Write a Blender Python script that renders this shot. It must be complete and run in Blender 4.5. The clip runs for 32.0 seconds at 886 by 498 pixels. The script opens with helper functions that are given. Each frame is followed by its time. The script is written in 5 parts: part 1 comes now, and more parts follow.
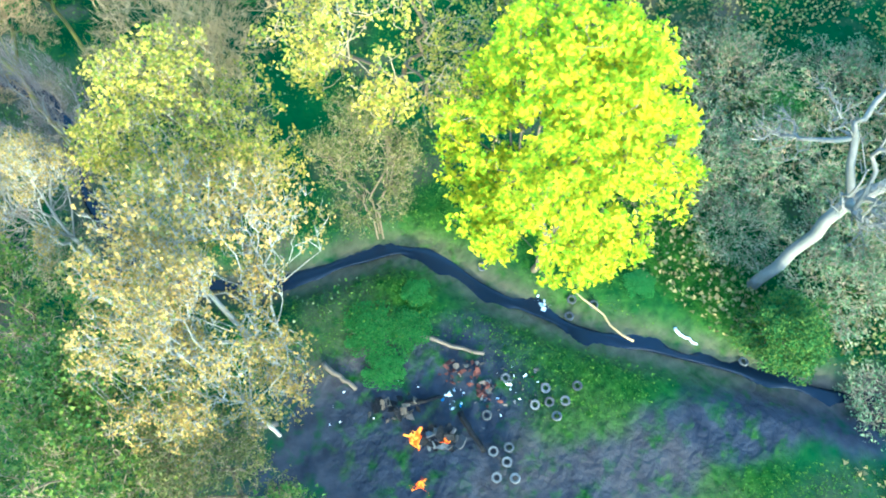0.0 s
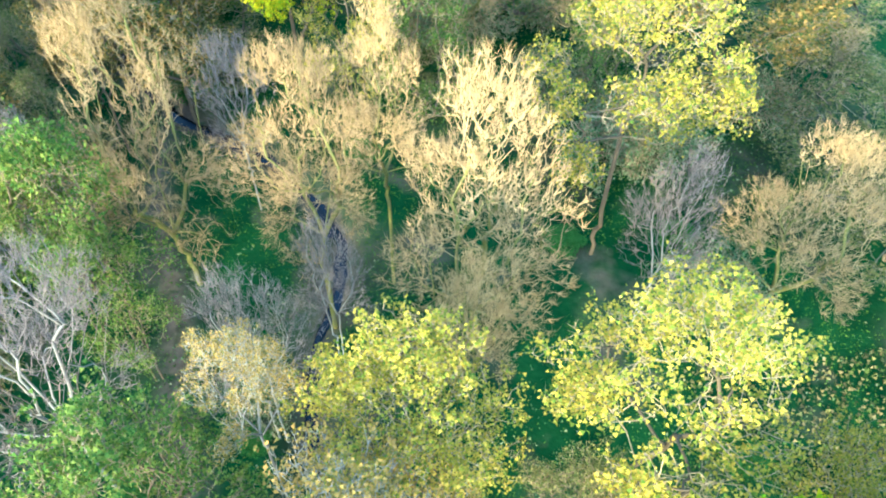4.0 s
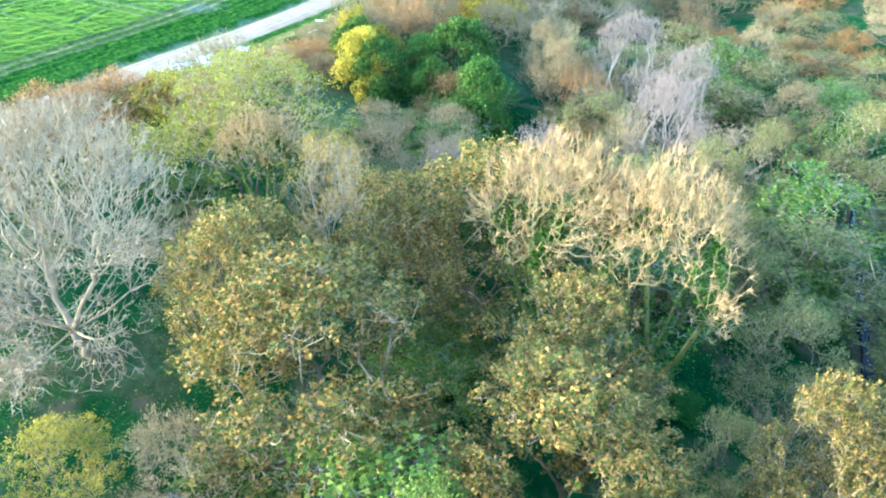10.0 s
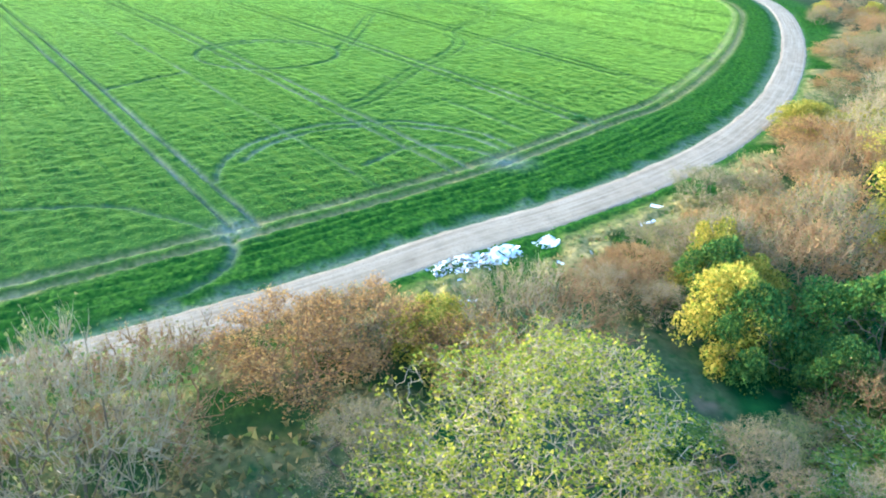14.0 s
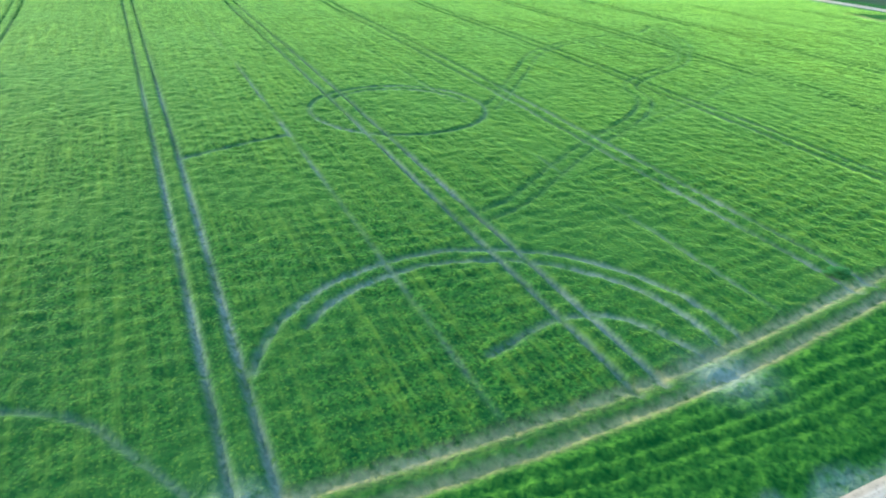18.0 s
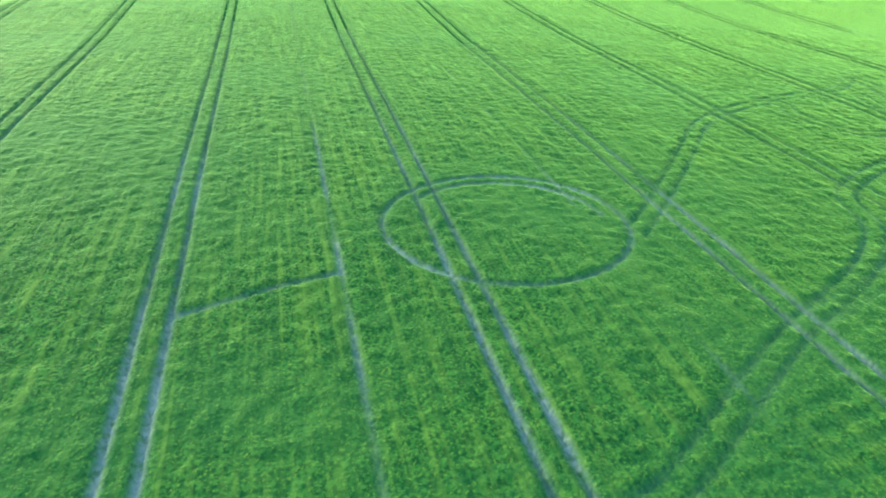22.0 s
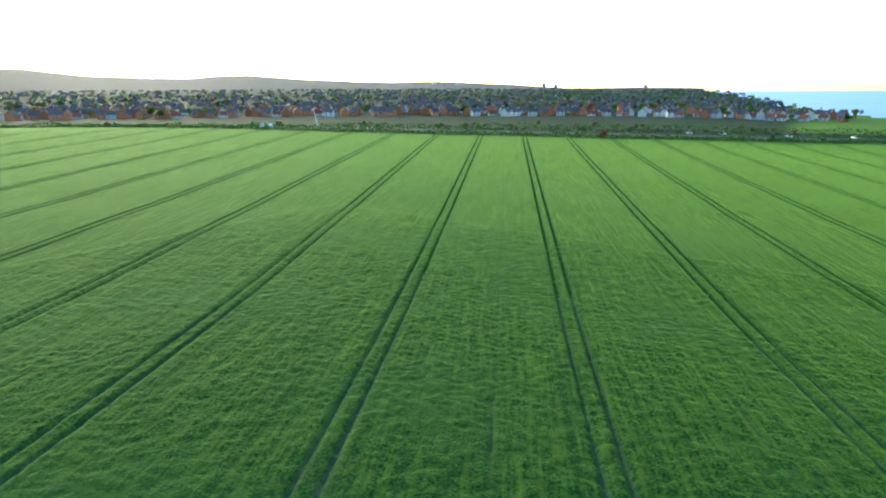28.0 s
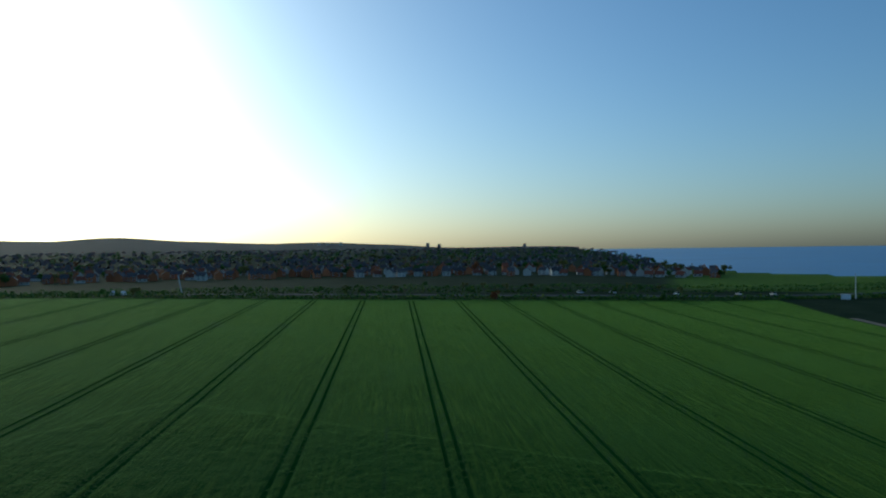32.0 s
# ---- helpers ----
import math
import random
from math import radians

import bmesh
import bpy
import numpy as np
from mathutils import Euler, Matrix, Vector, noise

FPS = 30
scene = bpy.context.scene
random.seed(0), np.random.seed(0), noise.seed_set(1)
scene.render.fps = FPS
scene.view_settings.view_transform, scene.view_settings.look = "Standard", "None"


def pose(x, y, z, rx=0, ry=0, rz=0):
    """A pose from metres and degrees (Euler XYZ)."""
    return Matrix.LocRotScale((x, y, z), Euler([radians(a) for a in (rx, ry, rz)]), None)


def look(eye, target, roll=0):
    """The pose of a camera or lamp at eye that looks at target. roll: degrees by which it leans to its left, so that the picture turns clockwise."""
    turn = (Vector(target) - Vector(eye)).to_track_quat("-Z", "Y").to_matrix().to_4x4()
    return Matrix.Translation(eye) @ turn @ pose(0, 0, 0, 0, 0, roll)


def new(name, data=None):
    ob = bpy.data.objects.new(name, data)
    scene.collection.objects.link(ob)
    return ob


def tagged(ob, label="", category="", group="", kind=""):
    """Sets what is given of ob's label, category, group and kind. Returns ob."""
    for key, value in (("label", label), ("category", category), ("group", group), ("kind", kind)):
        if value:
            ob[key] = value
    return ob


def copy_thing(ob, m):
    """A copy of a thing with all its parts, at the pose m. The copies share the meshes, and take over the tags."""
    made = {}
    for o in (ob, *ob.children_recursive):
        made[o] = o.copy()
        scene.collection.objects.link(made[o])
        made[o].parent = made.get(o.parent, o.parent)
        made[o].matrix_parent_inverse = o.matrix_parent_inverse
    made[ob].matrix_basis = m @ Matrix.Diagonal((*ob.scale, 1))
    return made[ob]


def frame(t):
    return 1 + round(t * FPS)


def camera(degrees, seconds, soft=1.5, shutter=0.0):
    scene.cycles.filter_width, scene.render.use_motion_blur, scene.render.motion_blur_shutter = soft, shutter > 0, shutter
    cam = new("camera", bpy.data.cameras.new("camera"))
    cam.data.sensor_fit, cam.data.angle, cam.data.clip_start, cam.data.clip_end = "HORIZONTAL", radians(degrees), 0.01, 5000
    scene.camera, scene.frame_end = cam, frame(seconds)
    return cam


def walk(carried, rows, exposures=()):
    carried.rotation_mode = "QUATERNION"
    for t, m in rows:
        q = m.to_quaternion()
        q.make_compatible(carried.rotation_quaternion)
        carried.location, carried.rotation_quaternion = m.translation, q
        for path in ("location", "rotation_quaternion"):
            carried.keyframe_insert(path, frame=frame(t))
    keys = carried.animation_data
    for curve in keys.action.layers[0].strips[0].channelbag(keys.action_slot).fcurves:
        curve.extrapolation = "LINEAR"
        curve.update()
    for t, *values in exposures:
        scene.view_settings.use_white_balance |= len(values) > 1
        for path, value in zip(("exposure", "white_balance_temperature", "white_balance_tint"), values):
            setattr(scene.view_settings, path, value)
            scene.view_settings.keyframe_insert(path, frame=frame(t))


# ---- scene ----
cam = camera(62.67, 32.0, 2.0)
ROWS = [
    (0, -5.20, -4.40, 23.59, -41.13, -64.78, -0.97),
    (0.5, -4.90, -3.76, 23.56, -37.11, -63.02, -0.82),
    (1, -4.64, -3.15, 23.56, -33.11, -61.21, -0.61),
    (1.5, -4.41, -2.51, 23.58, -29.19, -59.53, -0.19),
    (2, -4.25, -1.86, 23.54, -25.45, -57.78, 0.40),
    (2.5, -4.07, -1.29, 23.49, -21.22, -55.79, 0.57),
    (3, -3.95, -0.63, 23.42, -17.30, -53.70, 1.10),
    (3.5, -3.82, 0.16, 23.43, -13.39, -51.98, 1.56),
    (5.5, -1.95, 4.80, 23.94, 6.58, -49.04, 0.10),
    (6, -2.17, 5.94, 23.70, 9.84, -46.99, -0.35),
    (6.5, -2.52, 7.01, 23.66, 16.13, -45.16, -0.08),
    (7, -3.01, 8.13, 23.74, 22.93, -43.58, -0.07),
    (7.5, -3.56, 9.27, 24.02, 29.93, -42.20, -0.01),
    (8, -4.48, 10.50, 24.23, 36.88, -40.96, -0.05),
    (8.5, -5.52, 11.42, 24.28, 43.57, -39.30, -0.00),
    (9, -6.69, 12.26, 24.29, 49.25, -37.63, -0.02),
    (9.5, -7.87, 12.96, 24.30, 54.37, -35.92, -0.13),
    (10, -9.22, 13.51, 24.23, 59.11, -34.13, 0.00),
    (10.5, -10.67, 13.99, 24.19, 63.92, -32.41, 0.05),
    (11, -12.61, 14.55, 24.23, 68.75, -30.93, 0.18),
    (11.5, -15.24, 15.25, 24.27, 72.53, -29.43, 0.21),
    (12, -18.55, 16.04, 24.43, 74.57, -27.89, 0.14),
    (12.5, -22.25, 16.84, 24.48, 76.25, -27.37, -0.02),
    (13, -26.14, 17.57, 24.50, 78.45, -27.30, 0.05),
    (13.5, -29.97, 18.15, 24.46, 80.75, -27.26, 0.09),
    (15.5, -45.44, 19.91, 24.27, 84.80, -27.04, 0.09),
    (16, -49.06, 20.26, 24.38, 85.81, -26.97, 0.10),
    (16.5, -52.75, 20.49, 24.53, 88.48, -27.00, 0.23),
    (17, -56.49, 20.58, 24.72, 90.92, -27.01, 0.25),
    (17.5, -60.28, 20.49, 24.95, 92.31, -27.06, 0.20),
    (18, -64.07, 20.42, 25.12, 95.28, -27.04, 0.30),
    (18.5, -67.88, 20.21, 25.31, 96.34, -27.03, 0.16),
    (19, -71.73, 19.99, 25.48, 96.78, -27.02, 0.02),
    (19.5, -75.59, 19.64, 25.64, 97.13, -27.04, -0.09),
    (20, -79.53, 19.33, 25.83, 97.48, -27.05, -0.18),
    (20.5, -83.14, 19.18, 26.36, 98.26, -27.22, -0.18),
    (21, -86.89, 18.90, 26.66, 100.57, -27.28, -0.17),
    (21.5, -90.74, 18.33, 26.93, 103.40, -27.36, -0.08),
    (22, -94.73, 17.43, 27.21, 106.14, -27.53, 0.12),
    (22.5, -98.73, 16.40, 27.42, 106.79, -27.64, 0.07),
    (23, -102.88, 15.21, 27.68, 106.99, -26.68, 0.16),
    (23.5, -106.80, 14.18, 27.77, 107.19, -25.31, 0.13),
    (24, -110.88, 13.10, 27.77, 107.32, -23.92, 0.13),
    (24.5, -114.69, 11.29, 27.58, 115.48, -22.52, 0.49),
    (25, -118.61, 9.50, 27.33, 123.40, -21.17, 0.62),
    (25.5, -121.83, 7.71, 27.19, 125.01, -19.75, 0.17),
    (27.5, -135.65, -0.40, 27.52, 125.80, -13.77, -0.01),
    (28, -139.38, -2.58, 27.53, 123.55, -12.21, -0.13),
    (28.5, -143.18, -4.65, 27.58, 121.51, -10.73, -0.27),
    (29, -147.19, -6.72, 27.58, 121.17, -9.17, -0.24),
    (29.5, -151.11, -8.76, 27.66, 121.18, -7.59, -0.21),
    (30, -154.78, -10.80, 27.84, 121.21, -6.06, -0.22),
    (30.5, -158.31, -12.62, 27.99, 121.24, -4.52, -0.30),
    (31, -162.03, -14.68, 28.01, 121.21, -2.93, -0.42),
    (31.5, -165.76, -16.64, 28.11, 118.80, -1.37, -0.45),
    (32, -169.24, -18.13, 28.21, 114.60, 0.12, -0.71),
]
EXPOSURES = [(0, 2.4, 4800, -14), (3, 2.25, 5200, -10), (6, 2.3, 5500, -4), (9, 2.65, 5200, -3), (11, 2.7, 5300, 0), (13.5, 2.3, 5300, 2), (16, 1.9, 5400, -2), (20, 2.05, 5300, -4), (25, 2.25, 5400, -3), (28, 0.9, 5500, -1), (30, -0.85, 5200, -3), (32, -1.75, 4800, -6)]
walk(cam, [(t, Matrix.Translation((x, y, z)) @ Euler((0, 0, radians(yaw))).to_matrix().to_4x4() @ Euler((radians(90 + pitch), 0, 0)).to_matrix().to_4x4() @ Euler((0, 0, radians(roll))).to_matrix().to_4x4()) for t, x, y, z, yaw, pitch, roll in ROWS], EXPOSURES)

# ---- light ----
SUN_YAW, SUN_UP = 150.0, 14.5
world = bpy.data.worlds.new("sky")
scene.world = world
world.use_nodes = True
wn = world.node_tree.nodes
sky = wn.new("ShaderNodeTexSky")
sky.sky_type, sky.sun_disc = "NISHITA", False
sky.sun_elevation, sky.sun_rotation = radians(SUN_UP), radians(-SUN_YAW)
sky.air_density, sky.dust_density, sky.ozone_density = 1.0, 1.7, 2.4
wn["Background"].inputs[1].default_value = 0.32
world.node_tree.links.new(sky.outputs[0], wn["Background"].inputs[0])
sun = new("sun", bpy.data.lights.new("sun", "SUN"))
sun.data.energy, sun.data.angle, sun.data.color = 2.0, radians(0.6), (1.0, 0.77, 0.46)
sun.matrix_world = look((0, 0, 0), (math.sin(radians(SUN_YAW)) * math.cos(radians(SUN_UP)), -math.cos(radians(SUN_YAW)) * math.cos(radians(SUN_UP)), -math.sin(radians(SUN_UP))))


# ---- materials ----
def nodes_of(name):
    m = bpy.data.materials.new(name)
    m.use_nodes = True
    return m, m.node_tree.nodes, m.node_tree.links, m.node_tree.nodes["Principled BSDF"]


def mixed(ns, ls, fac, a, b):
    """A colour mix; each input is a socket or a value."""
    n = ns.new("ShaderNodeMix")
    n.data_type = "RGBA"
    for slot, v in ((0, fac), (6, a), (7, b)):
        if isinstance(v, bpy.types.NodeSocket):
            ls.new(v, n.inputs[slot])
        elif slot:
            n.inputs[slot].default_value = (*v, 1)
        else:
            n.inputs[slot].default_value = v
    return n.outputs[2]


def noise_of(ns, ls, scale, detail=4.0, where=None, low=0.3, high=0.7):
    n = ns.new("ShaderNodeTexNoise")
    n.inputs["Scale"].default_value, n.inputs["Detail"].default_value = scale, detail
    if where is not None:
        ls.new(where, n.inputs["Vector"])
    r = ns.new("ShaderNodeMapRange")
    r.inputs[1].default_value, r.inputs[2].default_value = low, high
    ls.new(n.outputs["Fac"], r.inputs[0])
    return r.outputs[0]


def bumped(ns, ls, bsdf, height, strength, distance):
    b = ns.new("ShaderNodeBump")
    b.inputs["Strength"].default_value, b.inputs["Distance"].default_value = strength, distance
    ls.new(height, b.inputs["Height"])
    ls.new(b.outputs[0], bsdf.inputs["Normal"])


def plain(name, a, b, scale=3.0, rough=0.8, bump=0.3, fine=25.0, metal=0.0, vary=0.0):
    """Two colours in patches, a finer grain in the relief, and a shade that differs from object to object."""
    m, ns, ls, bsdf = nodes_of(name)
    at = ns.new("ShaderNodeTexCoord").outputs["Object"]
    col = mixed(ns, ls, noise_of(ns, ls, scale, 5, at), a, b)
    grain = noise_of(ns, ls, fine, 4, at)
    col = mixed(ns, ls, grain, col, tuple(0.75 * v for v in a))
    if vary:
        info = ns.new("ShaderNodeObjectInfo")
        hsv = ns.new("ShaderNodeHueSaturation")
        r = ns.new("ShaderNodeMapRange")
        r.inputs[3].default_value, r.inputs[4].default_value = 1 - vary, 1 + vary
        ls.new(info.outputs["Random"], r.inputs[0])
        ls.new(r.outputs[0], hsv.inputs["Value"])
        ls.new(col, hsv.inputs["Color"])
        col = hsv.outputs[0]
    ls.new(col, bsdf.inputs["Base Color"])
    bsdf.inputs["Roughness"].default_value, bsdf.inputs["Metallic"].default_value = rough, metal
    bsdf.inputs["Specular IOR Level"].default_value = 0.5 if rough < 0.75 else 0.12
    if bump:
        bumped(ns, ls, bsdf, grain, bump, 0.02)
    return m


def leafy(name, shades, glow=0.35, vary=0.2):
    """Leaves: every leaf takes its own shade between the given ones; part of the light shines through."""
    m, ns, ls, bsdf = nodes_of(name)
    geo = ns.new("ShaderNodeNewGeometry")
    ramp = ns.new("ShaderNodeValToRGB")
    ramp.color_ramp.elements[0].color = (*shades[0], 1)
    ramp.color_ramp.elements[1].color = (*shades[-1], 1)
    for n, c in enumerate(shades[1:-1]):
        ramp.color_ramp.elements.new((n + 1) / (len(shades) - 1)).color = (*c, 1)
    ls.new(geo.outputs["Random Per Island"], ramp.inputs[0])
    hsv = ns.new("ShaderNodeHueSaturation")
    info = ns.new("ShaderNodeObjectInfo")
    r = ns.new("ShaderNodeMapRange")
    r.inputs[3].default_value, r.inputs[4].default_value = 1 - vary, 1 + vary
    ls.new(info.outputs["Random"], r.inputs[0])
    ls.new(r.outputs[0], hsv.inputs["Value"])
    ls.new(ramp.outputs[0], hsv.inputs["Color"])
    ls.new(hsv.outputs[0], bsdf.inputs["Base Color"])
    bsdf.inputs["Roughness"].default_value = 0.8
    bsdf.inputs["Specular IOR Level"].default_value = 0.1
    tr = ns.new("ShaderNodeBsdfTranslucent")
    ls.new(hsv.outputs[0], tr.inputs[0])
    mx = ns.new("ShaderNodeMixShader")
    mx.inputs[0].default_value = glow
    out = ns["Material Output"]
    ls.new(bsdf.outputs[0], mx.inputs[1])
    ls.new(tr.outputs[0], mx.inputs[2])
    ls.new(mx.outputs[0], out.inputs[0])
    return m


ROW = (0.879, 0.477)  # the way of the tramlines, towards the wood
def ground_material():
    m, ns, ls, bsdf = nodes_of("ground")
    at = ns.new("ShaderNodeTexCoord").outputs["Object"]
    turn = ns.new("ShaderNodeMapping")
    turn.vector_type = "TEXTURE"
    turn.inputs["Rotation"].default_value = (0, 0, math.atan2(ROW[1], ROW[0]))
    turn.inputs["Scale"].default_value = (22.0, 1.0, 1.0)
    ls.new(at, turn.inputs["Vector"])

    def share(name):
        n = ns.new("ShaderNodeAttribute")
        n.attribute_name = name
        return n.outputs["Fac"]

    tuft = noise_of(ns, ls, 3.4, 13, at, 0.42, 0.58)
    crop = mixed(ns, ls, tuft, (0.004, 0.024, 0.004), (0.035, 0.090, 0.010))
    crop = mixed(ns, ls, noise_of(ns, ls, 1.9, 7, turn.outputs[0], 0.46, 0.78), crop, (0.080, 0.126, 0.012))
    crop = mixed(ns, ls, noise_of(ns, ls, 0.85, 4, turn.outputs[0], 0.54, 0.74), crop, (0.008, 0.036, 0.006))
    crop = mixed(ns, ls, noise_of(ns, ls, 0.03, 3, at, 0.45, 0.7), crop, (0.030, 0.074, 0.012))
    crop = mixed(ns, ls, noise_of(ns, ls, 5.5, 6, at, 0.56, 0.70), crop, (0.088, 0.136, 0.013))
    # crop and verge colours go darker where the row pattern is low
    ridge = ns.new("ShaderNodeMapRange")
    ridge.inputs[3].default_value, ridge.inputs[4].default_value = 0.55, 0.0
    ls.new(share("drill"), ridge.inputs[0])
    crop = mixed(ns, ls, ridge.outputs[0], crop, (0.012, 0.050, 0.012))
    grass = mixed(ns, ls, noise_of(ns, ls, 2.6, 10, at, 0.36, 0.64), (0.012, 0.048, 0.006), (0.050, 0.115, 0.012))
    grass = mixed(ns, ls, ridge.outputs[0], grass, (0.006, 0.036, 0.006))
    litter = mixed(ns, ls, noise_of(ns, ls, 0.5, 8, at), (0.006, 0.034, 0.011), (0.018, 0.075, 0.020))
    litter = mixed(ns, ls, noise_of(ns, ls, 0.35, 6, at, 0.56, 0.70), litter, (0.09, 0.085, 0.055))
    straw = mixed(ns, ls, noise_of(ns, ls, 2.0, 7, at), (0.12, 0.115, 0.038), (0.32, 0.24, 0.095))
    soil = mixed(ns, ls, noise_of(ns, ls, 3.0, 7, at), (0.11, 0.13, 0.09), (0.20, 0.21, 0.16))
    ash = mixed(ns, ls, noise_of(ns, ls, 1.2, 9, at), (0.018, 0.021, 0.030), (0.048, 0.052, 0.064))
    # dark green that paints the shade inside the wheel ruts
    press = mixed(ns, ls, noise_of(ns, ls, 0.6, 5, at), (0.009, 0.032, 0.010), (0.020, 0.056, 0.015))
    mud = mixed(ns, ls, noise_of(ns, ls, 2.0, 6, at), (0.10, 0.075, 0.055), (0.19, 0.14, 0.10))
    heath = mixed(ns, ls, noise_of(ns, ls, 0.05, 8, at), (0.018, 0.032, 0.012), (0.040, 0.052, 0.022))
    col = mixed(ns, ls, share("wood"), heath, litter)
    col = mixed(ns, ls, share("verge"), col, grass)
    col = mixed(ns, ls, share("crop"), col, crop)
    for name, what in (("press", press), ("straw", straw), ("rut", soil), ("ash", ash), ("mud", mud)):
        n = ns.new("ShaderNodeMath")
        n.operation = "MULTIPLY"
        ls.new(share(name), n.inputs[0])
        ls.new(noise_of(ns, ls, 1.6, 6, at, 0.25, 0.5), n.inputs[1])
        col = mixed(ns, ls, n.outputs[0], col, what)
    ls.new(col, bsdf.inputs["Base Color"])
    bsdf.inputs["Roughness"].default_value = 0.95
    bsdf.inputs["Specular IOR Level"].default_value = 0.02
    nap = ns.new("ShaderNodeMath")
    nap.operation = "MULTIPLY"
    nap.inputs[1].default_value = 0.42
    ls.new(share("crop"), nap.inputs[0])
    ls.new(nap.outputs[0], bsdf.inputs["Sheen Weight"])
    bsdf.inputs["Sheen Roughness"].default_value = 0.22
    bsdf.inputs["Sheen Tint"].default_value = (0.37, 0.60, 0.08, 1)
    both = ns.new("ShaderNodeMath")
    ls.new(noise_of(ns, ls, 3.0, 9, at, 0.2, 0.8), both.inputs[0])
    ls.new(noise_of(ns, ls, 1.1, 4, turn.outputs[0], 0.3, 0.7), both.inputs[1])
    calm = ns.new("ShaderNodeMath")
    calm.operation = "MULTIPLY"
    some = ns.new("ShaderNodeMapRange")
    some.inputs[3].default_value, some.inputs[4].default_value = 0.14, 0.5
    either = ns.new("ShaderNodeMath")
    either.operation = "MAXIMUM"
    ls.new(share("crop"), either.inputs[0])
    ls.new(share("verge"), either.inputs[1])
    ls.new(either.outputs[0], some.inputs[0])
    ls.new(both.outputs[0], calm.inputs[0])
    ls.new(some.outputs[0], calm.inputs[1])
    bumped(ns, ls, bsdf, calm.outputs[0], 0.9, 0.17)
    return m


GROUND = ground_material()
BARK_PALE = plain("pale_bark", (0.50, 0.345, 0.165), (0.38, 0.25, 0.11), 2.0, 0.85, 0.4, 20.0, 0, 0.15)
BARK_GREY = plain("grey_bark", (0.36, 0.34, 0.29), (0.24, 0.22, 0.18), 2.0, 0.85, 0.4, 20.0, 0, 0.15)
BARK_DOVE = plain("dove_grey_bark", (0.29, 0.235, 0.205), (0.19, 0.155, 0.135), 2.0, 0.85, 0.4, 20.0, 0, 0.12)
BARK_SILVER = plain("silver_bark", (0.42, 0.33, 0.21), (0.28, 0.215, 0.135), 2.0, 0.85, 0.4, 20.0, 0, 0.12)
BARK_DUN = plain("dun_twigs", (0.37, 0.285, 0.17), (0.25, 0.19, 0.11), 2.0, 0.9, 0, 20.0, 0, 0.2)
BARK_DARK = plain("brown_bark", (0.17, 0.13, 0.085), (0.10, 0.085, 0.05), 2.0, 0.9, 0.4, 20.0, 0, 0.2)
BARK_ASHEN = plain("dead_bark", (0.22, 0.20, 0.17), (0.13, 0.14, 0.11), 1.5, 0.85, 0.4, 15.0, 0, 0.1)
BARK_MOSS = plain("mossy_bark", (0.22, 0.22, 0.05), (0.20, 0.16, 0.10), 1.5, 0.9, 0.4, 15.0, 0, 0.15)
TWIG_RED = plain("russet_twigs", (0.34, 0.19, 0.09), (0.25, 0.155, 0.07), 2.0, 0.9, 0, 20.0, 0, 0.2)
LEAF_MAPLE = leafy("maple_leaves", ((0.19, 0.37, 0.010), (0.44, 0.49, 0.010), (0.68, 0.55, 0.012)), 0.3, 0.1)
LEAF_YELLOW = leafy("yellow_young_leaves", ((0.12, 0.19, 0.025), (0.38, 0.32, 0.04), (0.56, 0.40, 0.07)), 0.3)
LEAF_OAK = leafy("bronze_young_leaves", ((0.045, 0.085, 0.02), (0.16, 0.145, 0.035), (0.48, 0.28, 0.08)), 0.3)
LEAF_BRONZE = leafy("bronze_leaves", ((0.11, 0.14, 0.035), (0.40, 0.27, 0.07), (0.56, 0.35, 0.10)), 0.3)
LEAF_BUD = leafy("brown_buds", ((0.12, 0.12, 0.04), (0.26, 0.20, 0.08), (0.32, 0.22, 0.10)), 0.3)
LEAF_LIME = leafy("lime_young_leaves", ((0.075, 0.13, 0.016), (0.25, 0.26, 0.026), (0.44, 0.37, 0.035)), 0.3)
LEAF_OLIVE = leafy("olive_young_leaves", ((0.06, 0.10, 0.026), (0.16, 0.175, 0.05), (0.28, 0.235, 0.08)), 0.3)
LEAF_GREEN = leafy("green_leaves", ((0.040, 0.10, 0.018), (0.10, 0.165, 0.030), (0.21, 0.25, 0.045)), 0.3)
LEAF_FRESH = leafy("fresh_green_leaves", ((0.025, 0.10, 0.018), (0.05, 0.16, 0.03), (0.09, 0.20, 0.04)), 0.25)
LEAF_DARK = leafy("dark_green_leaves", ((0.024, 0.085, 0.020), (0.065, 0.155, 0.030), (0.17, 0.22, 0.035)), 0.25)
LEAF_IVY = leafy("ivy_leaves", ((0.02, 0.06, 0.01), (0.06, 0.13, 0.015), (0.11, 0.17, 0.02)), 0.2)
LEAF_RUST = leafy("rust_buds", ((0.22, 0.14, 0.05), (0.40, 0.20, 0.06), (0.46, 0.28, 0.09)), 0.3)
LEAF_MIST = leafy("grey_green_leaves", ((0.08, 0.15, 0.05), (0.16, 0.21, 0.09), (0.27, 0.28, 0.15)), 0.3)
STRAW = leafy("dry_grass", ((0.16, 0.14, 0.05), (0.34, 0.26, 0.11), (0.10, 0.17, 0.03)), 0.3)


